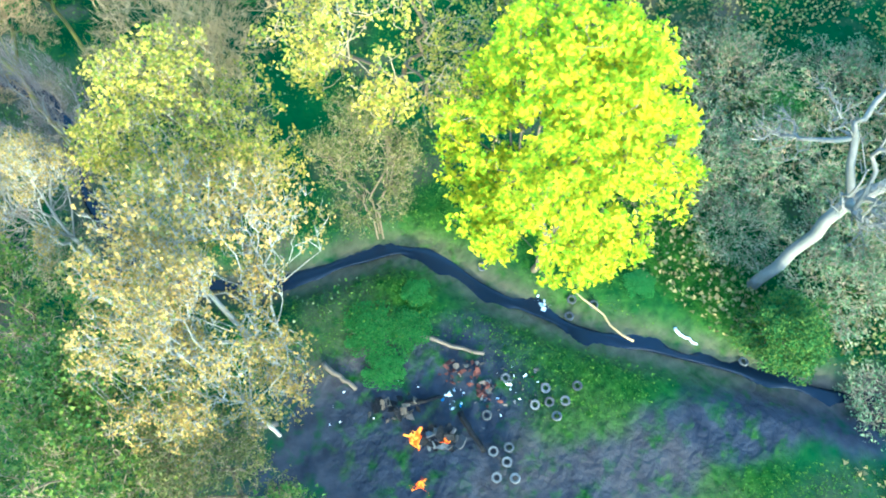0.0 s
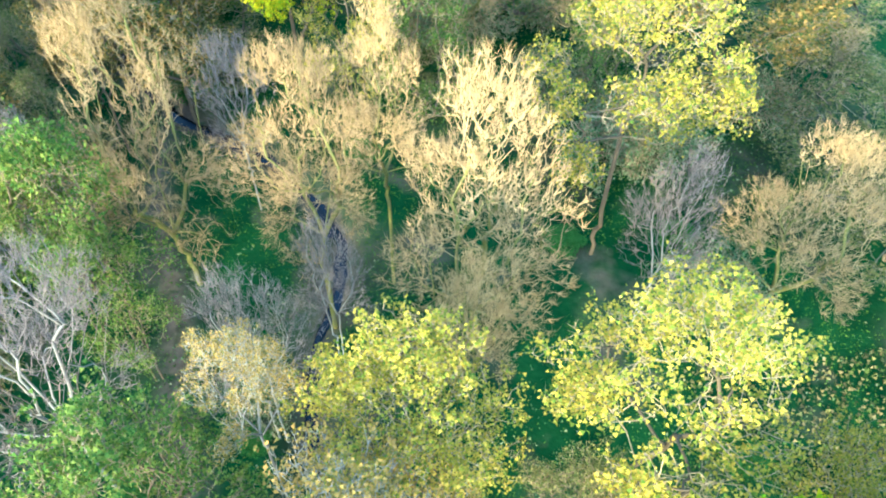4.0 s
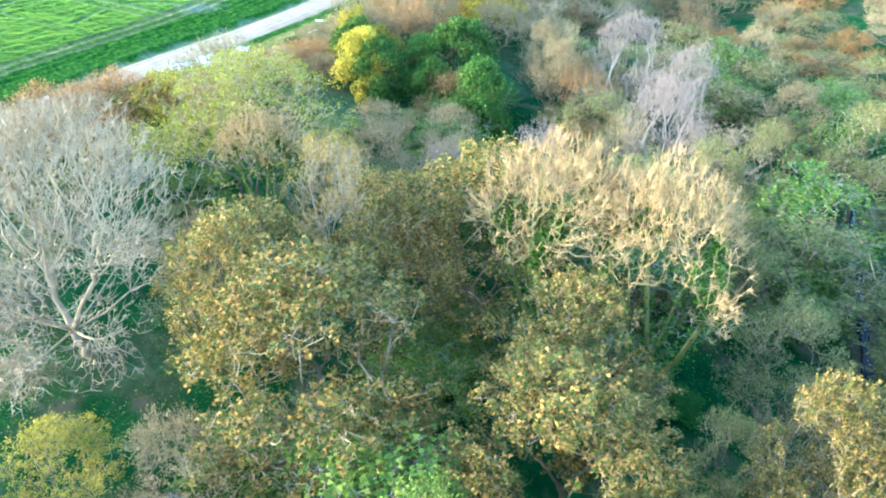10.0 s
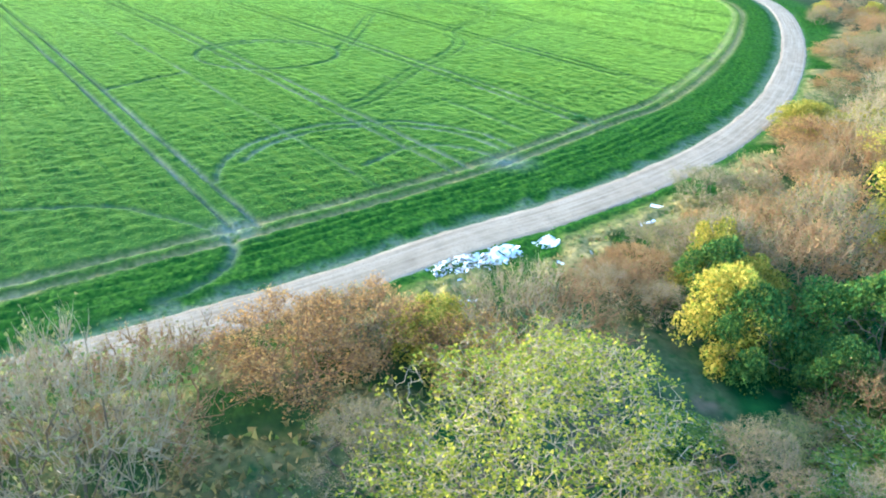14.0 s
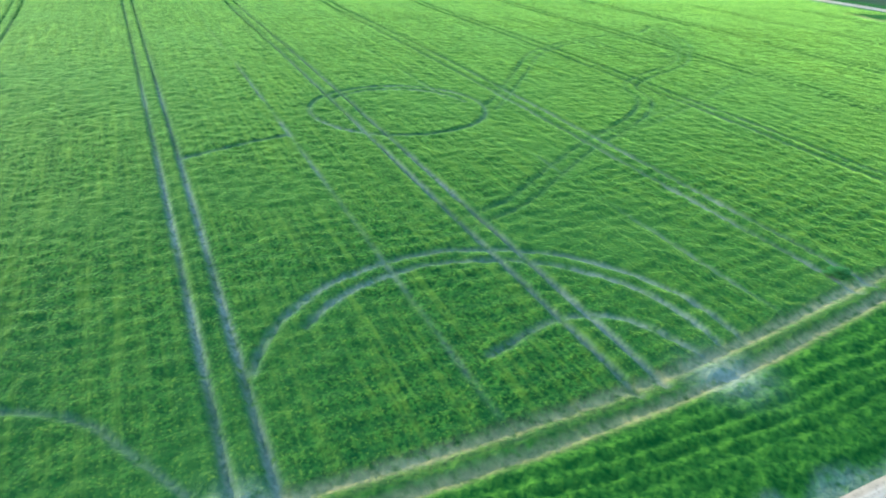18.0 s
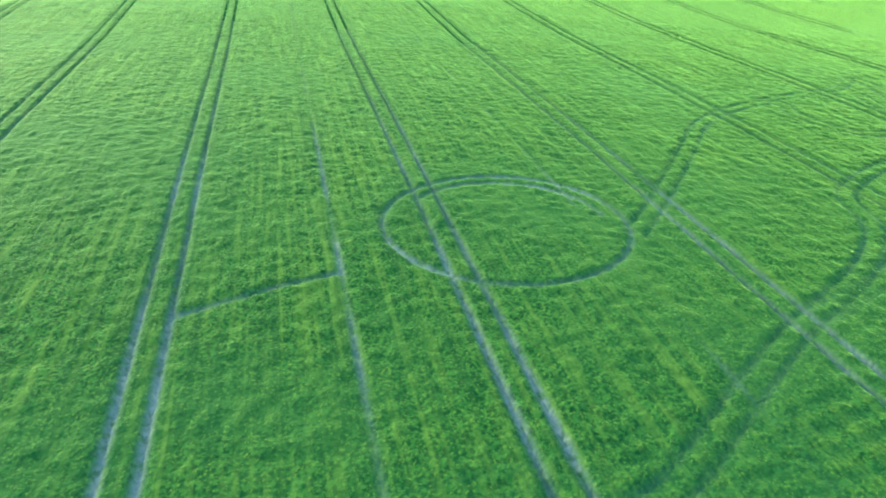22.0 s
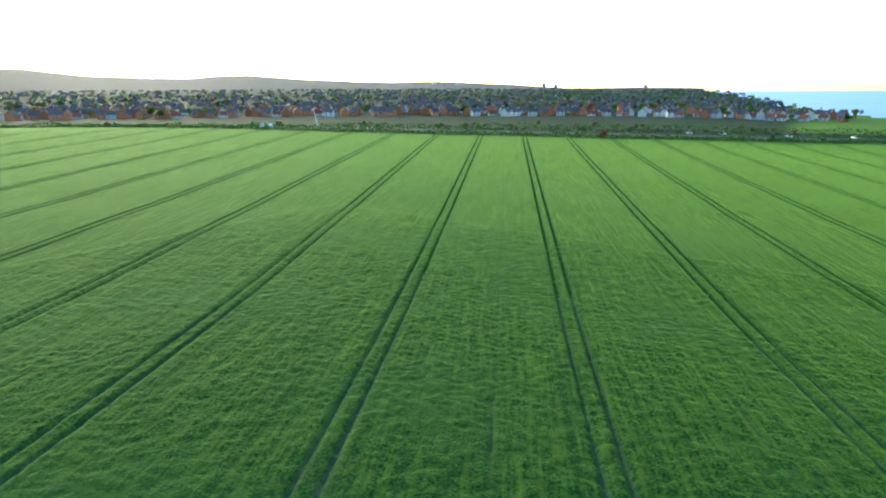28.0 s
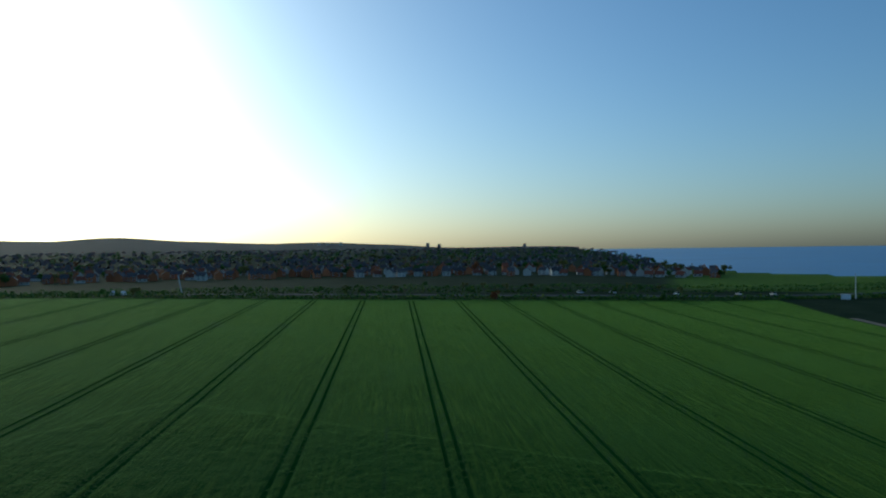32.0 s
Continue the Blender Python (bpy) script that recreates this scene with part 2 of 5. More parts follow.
# ---- helpers for meshes ----
def mesh_ob(name, verts, faces, material, parent=None, smooth=False, label=""):
    me = bpy.data.meshes.new(name)
    me.from_pydata(np.asarray(verts, float).tolist() if isinstance(verts, np.ndarray) else verts, [], faces.tolist() if isinstance(faces, np.ndarray) else faces)
    me.materials.append(material)
    if smooth:
        me.polygons.foreach_set("use_smooth", [True] * len(me.polygons))
    ob = new(name, me)
    ob.parent = parent
    if label:
        ob["label"] = label
    return ob


def part(name, bm, material, parent, label=""):
    me = bpy.data.meshes.new(name)
    bm.to_mesh(me)
    bm.free()
    me.materials.append(material)
    ob = new(name, me)
    ob.parent = parent
    if label:
        ob["label"] = label
    return ob


def box(bm, x0, y0, z0, x1, y1, z1, bevel=0.0):
    r = bmesh.ops.create_cube(bm, size=1, matrix=Matrix.LocRotScale(((x0 + x1) / 2, (y0 + y1) / 2, (z0 + z1) / 2), None, (x1 - x0, y1 - y0, z1 - z0)))
    if bevel:
        bmesh.ops.bevel(bm, geom=list({e for v in r["verts"] for e in v.link_edges}), offset=bevel, segments=2, affect="EDGES")
    return bm


def step(a, b, v):
    s = np.clip((v - a) / (b - a), 0, 1)
    return s * s * (3 - 2 * s)


LATTICE = np.random.RandomState(4).rand(256, 256)
def wave(x, y, size):
    """Smooth uneven heights from 0 to 1, about size metres apart."""
    x, y = np.asarray(x) / size + 900.3, np.asarray(y) / size + 700.7
    i, j = np.floor(x).astype(int), np.floor(y).astype(int)
    u, v = x - i, y - j
    u, v = u * u * (3 - 2 * u), v * v * (3 - 2 * v)
    at = lambda a, b: LATTICE[a % 256, b % 256]
    return (at(i, j) * (1 - u) + at(i + 1, j) * u) * (1 - v) + (at(i, j + 1) * (1 - u) + at(i + 1, j + 1) * u) * v


def curve(points, n=12):
    """A smooth line through a few points."""
    p = np.array(points, float)
    p = np.vstack([2 * p[0] - p[1], p, 2 * p[-1] - p[-2]])
    out = []
    for k in range(1, len(p) - 2):
        s = np.linspace(0, 1, n, endpoint=False)[:, None]
        a, b, c, d = p[k - 1 : k + 3]
        out.append(0.5 * (2 * b + (c - a) * s + (2 * a - 5 * b + 4 * c - d) * s**2 + (3 * b - a - 3 * c + d) * s**3))
    return np.vstack([*out, p[-2:-1]])


def off_line(line, x, y):
    """How far each place lies from a line."""
    best = np.full(np.shape(x), 1e9)
    for a, b in zip(line[:-1], line[1:]):
        ab = b - a
        s = np.clip(((x - a[0]) * ab[0] + (y - a[1]) * ab[1]) / (ab @ ab), 0, 1)
        best = np.minimum(best, np.hypot(x - a[0] - s * ab[0], y - a[1] - s * ab[1]))
    return best


def arc(cx, cy, r, a0, a1, n=40):
    a = np.radians(np.linspace(a0, a1, n))
    return np.stack([cx + r * np.cos(a), cy + r * np.sin(a)], 1)


def beside(line, d):
    t = np.gradient(line, axis=0)
    t /= np.linalg.norm(t, axis=1)[:, None]
    return line + d * np.stack([-t[:, 1], t[:, 0]], 1)


# ---- the lie of the land ----
ROAD = curve([(-47, -45), (-60, -18), (-67.5, -3), (-73, 8), (-77.2, 16), (-83.6, 26.3), (-88.8, 36), (-97.2, 48.5), (-108.8, 61.8), (-126.6, 77.2), (-158.5, 98.6), (-197, 119), (-226, 128), (-252, 124), (-300, 103), (-352, 75), (-400, 58), (-440, 38), (-511, 10)])
HEAD = curve([(-56, -45), (-70, -18), (-80.1, -0.2), (-85.2, 8.9), (-93.9, 23.4), (-101.3, 34), (-112.7, 47.6), (-123.1, 59.8), (-145.8, 77.8), (-173.8, 96), (-204.3, 111.7), (-229, 115), (-262, 103)])
ASH_WAY = curve([(-1, -3), (3, -6), (7, -7.2), (11, -10.5), (16, -17)])
STREAM = curve([(24, -24), (15, -14), (11.1, -9), (8.5, -5), (5.9, -0.8), (4.4, 2.6), (3.1, 6.8), (0.6, 8.3), (-3.5, 10.2), (-6.6, 14), (-6.7, 19), (-5.4, 23), (-5.6, 27), (-9.6, 32.5), (-17, 40), (-24, 52), (-40, 74)])
CIRCLES = [arc(-152.6, 6.5, 11.0, 0, 360), arc(-99.5, 21.5, 15.2, -78, -250), arc(-99.5, 21.5, 13.4, -100, -252)]
LOOSE = [arc(-152.6, 6.5, 9.3, 120, 260), curve([(-100.3, 20), (-104.9, 24.2), (-105.6, 28.7), (-101.2, 34.1)]), curve([(-130, -11.8), (-134.8, -8.1), (-139.4, -3.6)]), curve([(-91.3, -9), (-91.6, -1.5), (-89.7, 2.5), (-86, 8.6)])]
TAIL = curve([(-154, 17.7), (-163.5, 19.7), (-178.5, 22.2), (-191, 24.3), (-201, 29.5), (-205.5, 35), (-199, 37), (-194, 44), (-199, 51), (-211, 52), (-226, 49), (-217, 44), (-206, 33)])
HOOK = curve([(-119, 17), (-124.3, 21.3), (-133, 25.2), (-142.7, 29.7), (-153.5, 35.8), (-162.8, 38.6), (-170.5, 37.6), (-178, 41), (-188.2, 47.8), (-198.7, 50.4), (-215.7, 47.2)])
SPUR = curve([(-142.7, 29.7), (-156, 39.6), (-172.1, 50.4), (-189.9, 61.6)])
CROSSING = curve([(-85.9, 8.5), (-82.2, 9.6), (-78.5, 8.6), (-75.6, 5.6)])




def height(x, y):
    x, y = np.asarray(x, float), np.asarray(y, float)
    ahead = -((x + 120) * 0.85 + (y - 8) * 0.53)
    near = 0.0106 * x - 0.0268 * y + 0.96
    field = near - 1.0 * np.exp(-(((ahead - 118) / 45) ** 2)) + 0.019 * np.clip(ahead - 190, 0, 230)
    away = step(380, 560, np.hypot(x + 120, y - 8))
    # bearing from about the camera's end position; the town's rise is fitted to its view
    yaw = np.degrees(np.arctan2(-(x + 171), y + 18))
    slope = step(95, 106, yaw) * step(-200, -190, -yaw)
    rise = np.interp(ahead, [380, 500, 640, 760, 1000, 1300, 1800, 2300, 3200], [5.5, 4.4, 3.6, 3.4, 6.4, 13, 25, 32, 36])
    town = 1.0 + (rise - 1.0) * np.where(rise > 1.0, np.where(ahead < 760, 1.0, np.maximum(slope, 0.25)), 1.0) - 3 * step(106, 92, yaw)
    land = field * (1 - away) + town * away + (wave(x, y, 60) - 0.5) * 1.2 * step(250, 600, np.hypot(x + 120, y))
    into = x - np.interp(y, np.r_[ROAD[:120, 1], 250], np.r_[ROAD[:120, 0], -330])
    wood = step(5, 72, into) * (1 - step(400, 700, np.hypot(x, y)))
    floor = -5.6 + (wave(x, y, 9) - 0.5) * 1.0 + 6 * step(20, 60, x - 0.3 * y) + 5.0 * step(45, 110, y + 0.5 * x)
    z = land * (1 - wood) + floor * wood
    far = (np.hypot(x, y) < 120)
    cut = np.zeros_like(z)
    if far.any():
        cut[far] = 0.7 * (1 - step(0.4, 1.7, off_line(STREAM[::3], x[far], y[far])))
    return z - cut


def coast(x, y):
    """Over 0 on the sea's side of the coast, drawn by bearing from the camera's end position."""
    yaw = np.degrees(np.arctan2(-(x + 171), (y + 18)))
    out = np.hypot(x + 171, y + 18)
    return out - np.interp(yaw, [-40, 60, 75, 83, 90, 95, 98, 101, 104, 107, 110], [700, 700, 740, 780, 900, 1100, 1400, 1900, 2600, 4000, 9000])


def spread(parts):
    out = [np.linspace(a, b, max(2, int(abs(b - a) / s)), endpoint=False) for a, b, s in parts]
    return np.concatenate(out)


def grown(a, b, first, n):
    return a + np.sign(b - a) * np.geomspace(first, abs(b - a), n)


def make_ground():
    xs = np.concatenate([grown(-560, -5000, 6, 40)[::-1], spread([(-560, -270, 5.0), (-270, -232, 0.7), (-232, -71, 0.31), (-71, 26, 0.6)]), grown(26, 5000, 0.9, 50)])
    ys = np.concatenate([grown(-360, -5000, 6, 40)[::-1], spread([(-360, -120, 5.0), (-120, -78, 0.7), (-78, 58, 0.31), (58, 130, 0.7)]), grown(130, 5000, 0.9, 50)])
    x, y = (v.ravel() for v in np.meshgrid(xs, ys, indexing="ij"))
    z = height(x, y)
    into = x - np.interp(y, np.r_[ROAD[:120, 1], 250], np.r_[ROAD[:120, 0], -330])
    near = (np.abs(x + 150) < 300) & (np.abs(y) < 330)
    head = np.full(x.shape, 1e9)
    road = head.copy()
    head[near] = off_line(HEAD[::4], x[near], y[near])
    road[near] = off_line(ROAD[::4], x[near], y[near])
    ahead = -((x + 120) * 0.85 + (y - 8) * 0.53)
    north = np.interp(x, np.sort(HEAD[:, 0]), HEAD[np.argsort(HEAD[:, 0]), 1], left=103, right=-45)
    inside = step(0.3, -0.5, y - north)
    inside = np.where(x > -56, 0, inside)
    field = inside * step(406, 402, ahead) * step(-420, -380, y) * step(-700, -640, x)
    field = np.where(x < -262, step(406, 402, ahead) * step(1, -1, y + 3 - np.interp(x, [-700, -511, -440, -400, -352, -300, -262], [-60, 10, 38, 58, 75, 103, 119])), field)
    field *= step(-420, -380, y)
    yaw = np.degrees(np.arctan2(-(x + 171), y + 18))
    out = np.hypot(x + 171, y + 18)
    field = np.maximum(field, 0.45 * step(98, 96, yaw) * step(60, 64, yaw) * step(470, 480, out))
    verge = np.maximum(step(-3.5, 0.5, into) * 0 + step(13, 6, road), step(9.5, 8, np.minimum(road, head)) * (into < 6))
    across = 0.477 * x - 0.879 * y
    rut = np.zeros_like(x)
    worn = 0.45 + 0.75 * step(0.35, 0.75, wave(x, y, 7))
    lane = (across + 72.6 + 22.3 * 40 + 11.15) % 22.3 - 11.15
    for side, strength in ((-1.0, 1.0), (1.0, 0.95)):
        rut = np.maximum(rut, np.exp(-(((lane - side) / 0.25) ** 2)) * field * strength)
    rut = np.maximum(rut, 0.6 * np.exp(-(((across + 63.3) / 0.22) ** 2)) * field * worn)
    field = field * (x < -60)
    rut *= x < -60
    rut = np.maximum(rut, 0.35 * np.exp(-(((across + 86.1) / 0.2) ** 2)) * field * worn * worn)
    soil = rut * (0.10 + 0.6 * step(95, 30, np.hypot(x + 105, y - 2))) * worn
    for lines, wide, power in ((CIRCLES, 0.25, 0.68), (LOOSE, 0.26, 0.6), ([beside(TAIL, 0.9), beside(TAIL, -0.9)], 0.24, 0.5), ([beside(HOOK, 0.9), beside(HOOK, -0.9)], 0.24, 0.5), ([beside(SPUR, 0.9), beside(SPUR, -0.9)], 0.24, 0.32), ([beside(CROSSING, 0.2)], 0.35, 0.7)):
        for line in lines:
            lo, hi = line.min(0) - 2, line.max(0) + 2
            some = (x > lo[0]) & (x < hi[0]) & (y > lo[1]) & (y < hi[1])
            d = np.exp(-((off_line(line, x[some], y[some]) / wide) ** 2))
            rut[some] = np.maximum(rut[some], d * power)
            soil[some] = np.maximum(soil[some], d * power * worn[some] * (0.2 if wide == 0.24 else 0.85))
    pale = np.zeros_like(x)
    for d in (-0.95, 0.95):
        some = near & (head < 3)
        pale[some] = np.maximum(pale[some], np.exp(-((off_line(beside(HEAD, d)[::3], x[some], y[some]) / 0.42) ** 2)))
    patch = np.exp(-((np.hypot(x + 100.2, y - 33.9) / 2.0) ** 2)) + np.exp(-((np.hypot(x + 86.3, y - 9.3) / 1.7) ** 2))
    soil = np.maximum(soil, 0.5 * step(3.0, 1.9, road + (wave(x, y, 1.5) - 0.5) * 1.2))
    soil = np.clip(np.maximum(soil, np.maximum(pale * 0.25 * worn, patch * 0.8)), 0, 1)
    fine = (x > -269) & (x < 26) & (y > -119) & (y < 130)
    inner = field * step(34, 26, head)
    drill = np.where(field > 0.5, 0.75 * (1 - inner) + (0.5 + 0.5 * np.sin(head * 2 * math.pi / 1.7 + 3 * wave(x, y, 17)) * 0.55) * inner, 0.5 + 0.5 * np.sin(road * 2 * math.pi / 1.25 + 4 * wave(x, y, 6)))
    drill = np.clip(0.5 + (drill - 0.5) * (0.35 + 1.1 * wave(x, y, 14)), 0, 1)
    relief = (wave(x, y, 0.62) * (0.24 - 0.03 * field) + wave(x, y, 1.7) * 0.09 + drill * 0.09 + wave(x, y, 5) * 0.08) * np.maximum(field, verge) * step(2.2, 3.2, road)
    relief += 0.13 * np.maximum(0, np.sin(road * 2 * math.pi / 1.05 + 4 * wave(x, y, 6))) * verge * (1 - field) * step(2.6, 3.4, road) * step(10, 8.5, road) * (into < 0)
    z = z + np.where(fine, relief * (1 - np.clip(rut + pale, 0, 1)), 0.1) - np.where(fine, 0.11 * rut + 0.06 * pale, 0)
    dry = np.clip(step(4.0, 7.5, into) * step(22, 10, into) * step(0.35, 0.6, wave(x, y, 3.5)), 0, 1)
    z += np.where(fine, dry * wave(x, y, 0.9) * 0.35, 0)
    wood = step(9, 18, into) * step(330, 280, np.hypot(x, y))
    ash = np.clip(step(6.5, 4.5, np.hypot((x + 4.2) * 0.75, y - 0.2) + (wave(x, y, 2) - 0.5) * 2) + step(1.9, 1.1, off_line(ASH_WAY, np.where(fine, x, 999), y) + (wave(x, y, 1.3) - 0.5)), 0, 1) * wood
    way = np.exp(-((off_line(curve([(-11.5, 13), (-12.6, 17), (-12.8, 21), (-14, 26), (-15, 33), (-13, 42)])[::3], np.where(fine, x, 999), y) / 0.7) ** 2))
    banks = np.exp(-((off_line(STREAM[::3], np.where(fine, x, 999), y) / 0.9) ** 2))
    mud = np.clip((way + banks * 0.8 + step(0.62, 0.8, wave(x, y, 4.5)) * 0.25) * wood, 0, 1)
    verge = np.maximum(verge, step(11, 8, np.hypot(x - 4, y + 1)) * (0.5 + 0.5 * step(0.3, 0.6, wave(x, y, 3))) * wood)
    drill = np.where(wood > 0.5, 1.0, drill)
    sea = coast(x, y)
    z = z * step(0, -40, sea) - 30 * step(-40, 0, sea)
    nx, ny = len(xs), len(ys)
    me = bpy.data.meshes.new("ground")
    me.vertices.add(nx * ny)
    me.vertices.foreach_set("co", np.stack([x, y, z], 1).ravel())
    i = (np.arange(nx - 1)[:, None] * ny + np.arange(ny - 1)).ravel()
    quads = np.stack([i, i + ny, i + ny + 1, i + 1], 1).ravel()
    me.loops.add(len(quads))
    me.loops.foreach_set("vertex_index", quads)
    me.polygons.add(len(i))
    me.polygons.foreach_set("loop_start", np.arange(len(i)) * 4)
    me.polygons.foreach_set("use_smooth", np.ones(len(i), bool))
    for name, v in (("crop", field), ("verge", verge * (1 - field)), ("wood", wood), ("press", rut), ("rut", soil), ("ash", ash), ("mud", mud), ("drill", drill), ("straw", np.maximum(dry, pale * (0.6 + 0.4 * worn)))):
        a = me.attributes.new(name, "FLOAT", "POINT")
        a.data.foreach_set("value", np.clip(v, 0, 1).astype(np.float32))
    me.update(calc_edges=True)
    me.materials.append(GROUND)
    tagged(new("ground", me), "green crop field, grass verge and wooded hollow", "ground", kind="structure")


make_ground()


def level(x, y):
    return float(height(np.array([x], float), np.array([y], float))[0])


def ribbon(name, line, half, lift, material, label, category, across=7, crown=0.05, ragged=0.25):
    line = np.asarray(line)
    rows, faces = [], []
    for k, d in enumerate(np.linspace(-1, 1, across)):
        edge = half * d
        p = beside(line, edge)
        if abs(d) == 1:
            p = beside(line, edge * 1.0) + (wave(p[:, 0], p[:, 1], 1.1)[:, None] - 0.5) * 2 * ragged
        z = height(p[:, 0], p[:, 1]) + lift + crown * (1 - d * d) + (-0.1 if abs(d) == 1 and across > 3 else 0)
        rows.append(np.column_stack([p, z]))
    n = len(line)
    v = np.vstack(rows)
    for k in range(across - 1):
        for i in range(n - 1):
            faces.append((k * n + i, k * n + i + 1, (k + 1) * n + i + 1, (k + 1) * n + i))
    return tagged(mesh_ob(name, v, faces, material, None, True), label, category, kind="structure")


def road_material():
    m, ns, ls, bsdf = nodes_of("farm_road")
    at = ns.new("ShaderNodeTexCoord").outputs["Object"]
    side = ns.new("ShaderNodeAttribute")
    side.attribute_name = "side"
    streak = ns.new("ShaderNodeCombineXYZ")
    for k, (node, size) in enumerate(((side.outputs["Fac"], 7.0), (None, 0))):
        if node is not None:
            mul = ns.new("ShaderNodeMath")
            mul.operation = "MULTIPLY"
            mul.inputs[1].default_value = size
            ls.new(node, mul.inputs[0])
            ls.new(mul.outputs[0], streak.inputs[k])
    along = ns.new("ShaderNodeAttribute")
    along.attribute_name = "along"
    ls.new(along.outputs["Fac"], streak.inputs[1])
    col = mixed(ns, ls, noise_of(ns, ls, 0.6, 8, at), (0.17, 0.125, 0.080), (0.28, 0.215, 0.145))
    col = mixed(ns, ls, noise_of(ns, ls, 1.0, 5, streak.outputs[0], 0.38, 0.80), col, (0.35, 0.28, 0.20))
    col = mixed(ns, ls, noise_of(ns, ls, 6.0, 6, at, 0.55, 0.8), col, (0.13, 0.10, 0.07))
    ls.new(col, bsdf.inputs["Base Color"])
    bsdf.inputs["Roughness"].default_value = 0.95
    bsdf.inputs["Specular IOR Level"].default_value = 0.1
    bumped(ns, ls, bsdf, noise_of(ns, ls, 14.0, 8, at), 0.5, 0.02)
    return m


ROAD_STONE = road_material()
road = ribbon("road", beside(ROAD, -0.7), 2.15, 0.16, ROAD_STONE, "pale gravel farm track between crop and scrub", "road", 15, 0.03, 0.12)
run = np.r_[0, np.cumsum(np.linalg.norm(np.diff(ROAD, axis=0), axis=1))]
for name, v in (("side", np.repeat(np.linspace(-1, 1, 15), len(ROAD))), ("along", np.tile(run * 0.06, 15))):
    road.data.attributes.new(name, "FLOAT", "POINT").data.foreach_set("value", v.astype(np.float32))

wm, wns, wls, wb = nodes_of("stream_water")
wb.inputs["Base Color"].default_value = (0.010, 0.016, 0.026, 1)
wb.inputs["Roughness"].default_value = 0.22
wb.inputs["Specular IOR Level"].default_value = 0.25
bumped(wns, wls, wb, noise_of(wns, wls, 6.0, 5), 0.25, 0.03)
ribbon("stream_water", STREAM, 0.30, 0.10, wm, "dark shallow stream through the wooded hollow", "water", 5, 0.0, 0.35)

sm, sns, sls, sb = nodes_of("sea_water")
sat = sns.new("ShaderNodeTexCoord").outputs["Object"]
sls.new(mixed(sns, sls, noise_of(sns, sls, 0.004, 4, sat), (0.012, 0.12, 0.30), (0.02, 0.17, 0.38)), sb.inputs["Base Color"])
sb.inputs["Roughness"].default_value = 0.35
bumped(sns, sls, sb, noise_of(sns, sls, 0.15, 6, sat), 0.4, 0.5)
SEA_V, SEA_F = [], []
for a in range(25):
    for k in range(8):
        out = 650 * (4950 / 650) ** (k / 7)
        yaw = radians(20 + a * 4)
        # the sheet climbs outwards so its far edge meets the horizon in the camera's view
        SEA_V.append((-171 - math.sin(yaw) * out, -18 + math.cos(yaw) * out, -12 + 37 * ((out - 650) / 4300) ** 0.8))
for a in range(24):
    for k in range(7):
        SEA_F.append((a * 8 + k, a * 8 + k + 1, a * 8 + k + 9, a * 8 + k + 8))
tagged(mesh_ob("sea_water", SEA_V, SEA_F, sm, None, True), "calm blue sea beyond the coast", "sea", kind="structure")


# ---- trees ----
def tubes(lines, sides):
    """Tapered round branches along lines of (points, radii) as verts and faces."""
    verts, faces, at = [], [], 0
    ring = np.arange(sides) * 2 * math.pi / sides
    for pts, rad in lines:
        n = len(pts)
        way = np.gradient(pts, axis=0)
        way /= np.linalg.norm(way, axis=1)[:, None] + 1e-9
        ref = np.array([0.31, 0.95, 0.05]) if abs(way[0][2]) > 0.7 else np.array([0.05, 0.1, 1.0])
        u = np.cross(way, ref)
        u /= np.linalg.norm(u, axis=1)[:, None] + 1e-9
        w = np.cross(way, u)
        v = pts[:, None] + rad[:, None, None] * (np.cos(ring)[None, :, None] * u[:, None] + np.sin(ring)[None, :, None] * w[:, None])
        verts.append(v.reshape(-1, 3))
        for i in range(n - 1):
            for s in range(sides):
                a, b = at + i * sides + s, at + i * sides + (s + 1) % sides
                faces.append((a, b, b + sides, a + sides))
        at += n * sides
    return np.vstack(verts), faces


def leaves_at(rng, places, size, flat=0.4):
    """One small folded leaf at each place."""
    n = len(places)
    a = rng.normal(size=(n, 3))
    a[:, 2] *= flat
    a /= np.linalg.norm(a, axis=1)[:, None]
    s = np.cross(a, rng.normal(size=(n, 3)) + (0, 0, 1.5))
    s /= np.linalg.norm(s, axis=1)[:, None]
    k = (size * rng.uniform(0.6, 1.3, n))[:, None]
    lift = np.cross(a, s) * 0.15
    v = np.stack([places + (s * 0.5 + lift) * k, places + a * k, places - (s * 0.5 - lift) * k], 1).reshape(-1, 3)
    return v, np.arange(n * 3).reshape(-1, 3)




def grow(rng, targets, foot, fork, thrift):
    """Joins crown points into one branching tree: each point hangs on the nearest branch, long ways cost more."""
    n = len(targets)
    stem = np.linspace(foot, fork, 4)
    pts = np.vstack([stem, targets])
    parent = np.r_[-1, 0, 1, 2, np.zeros(n, int)]
    way = np.zeros(len(pts))
    cost = np.full(n, 1e9)
    best = np.zeros(n, int)
    free = np.ones(n, bool)

    def offer(k):
        c = np.sqrt(((targets - pts[k]) ** 2).sum(1)) + thrift * way[k]
        better = free & (c < cost)
        cost[better] = c[better]
        best[better] = k

    offer(3)
    for _ in range(n):
        j = int(np.argmin(np.where(free, cost, 1e9)))
        free[j] = False
        k = j + 4
        parent[k] = best[j]
        way[k] = way[best[j]] + np.sqrt(((pts[k] - pts[best[j]]) ** 2).sum())
        offer(k)
    order = np.r_[0:4, 4 + np.argsort(way[4:], kind="stable")]
    load = np.ones(len(pts))
    for k in order[::-1]:
        if parent[k] >= 0:
            load[parent[k]] += load[k]
    return pts, parent, load, order


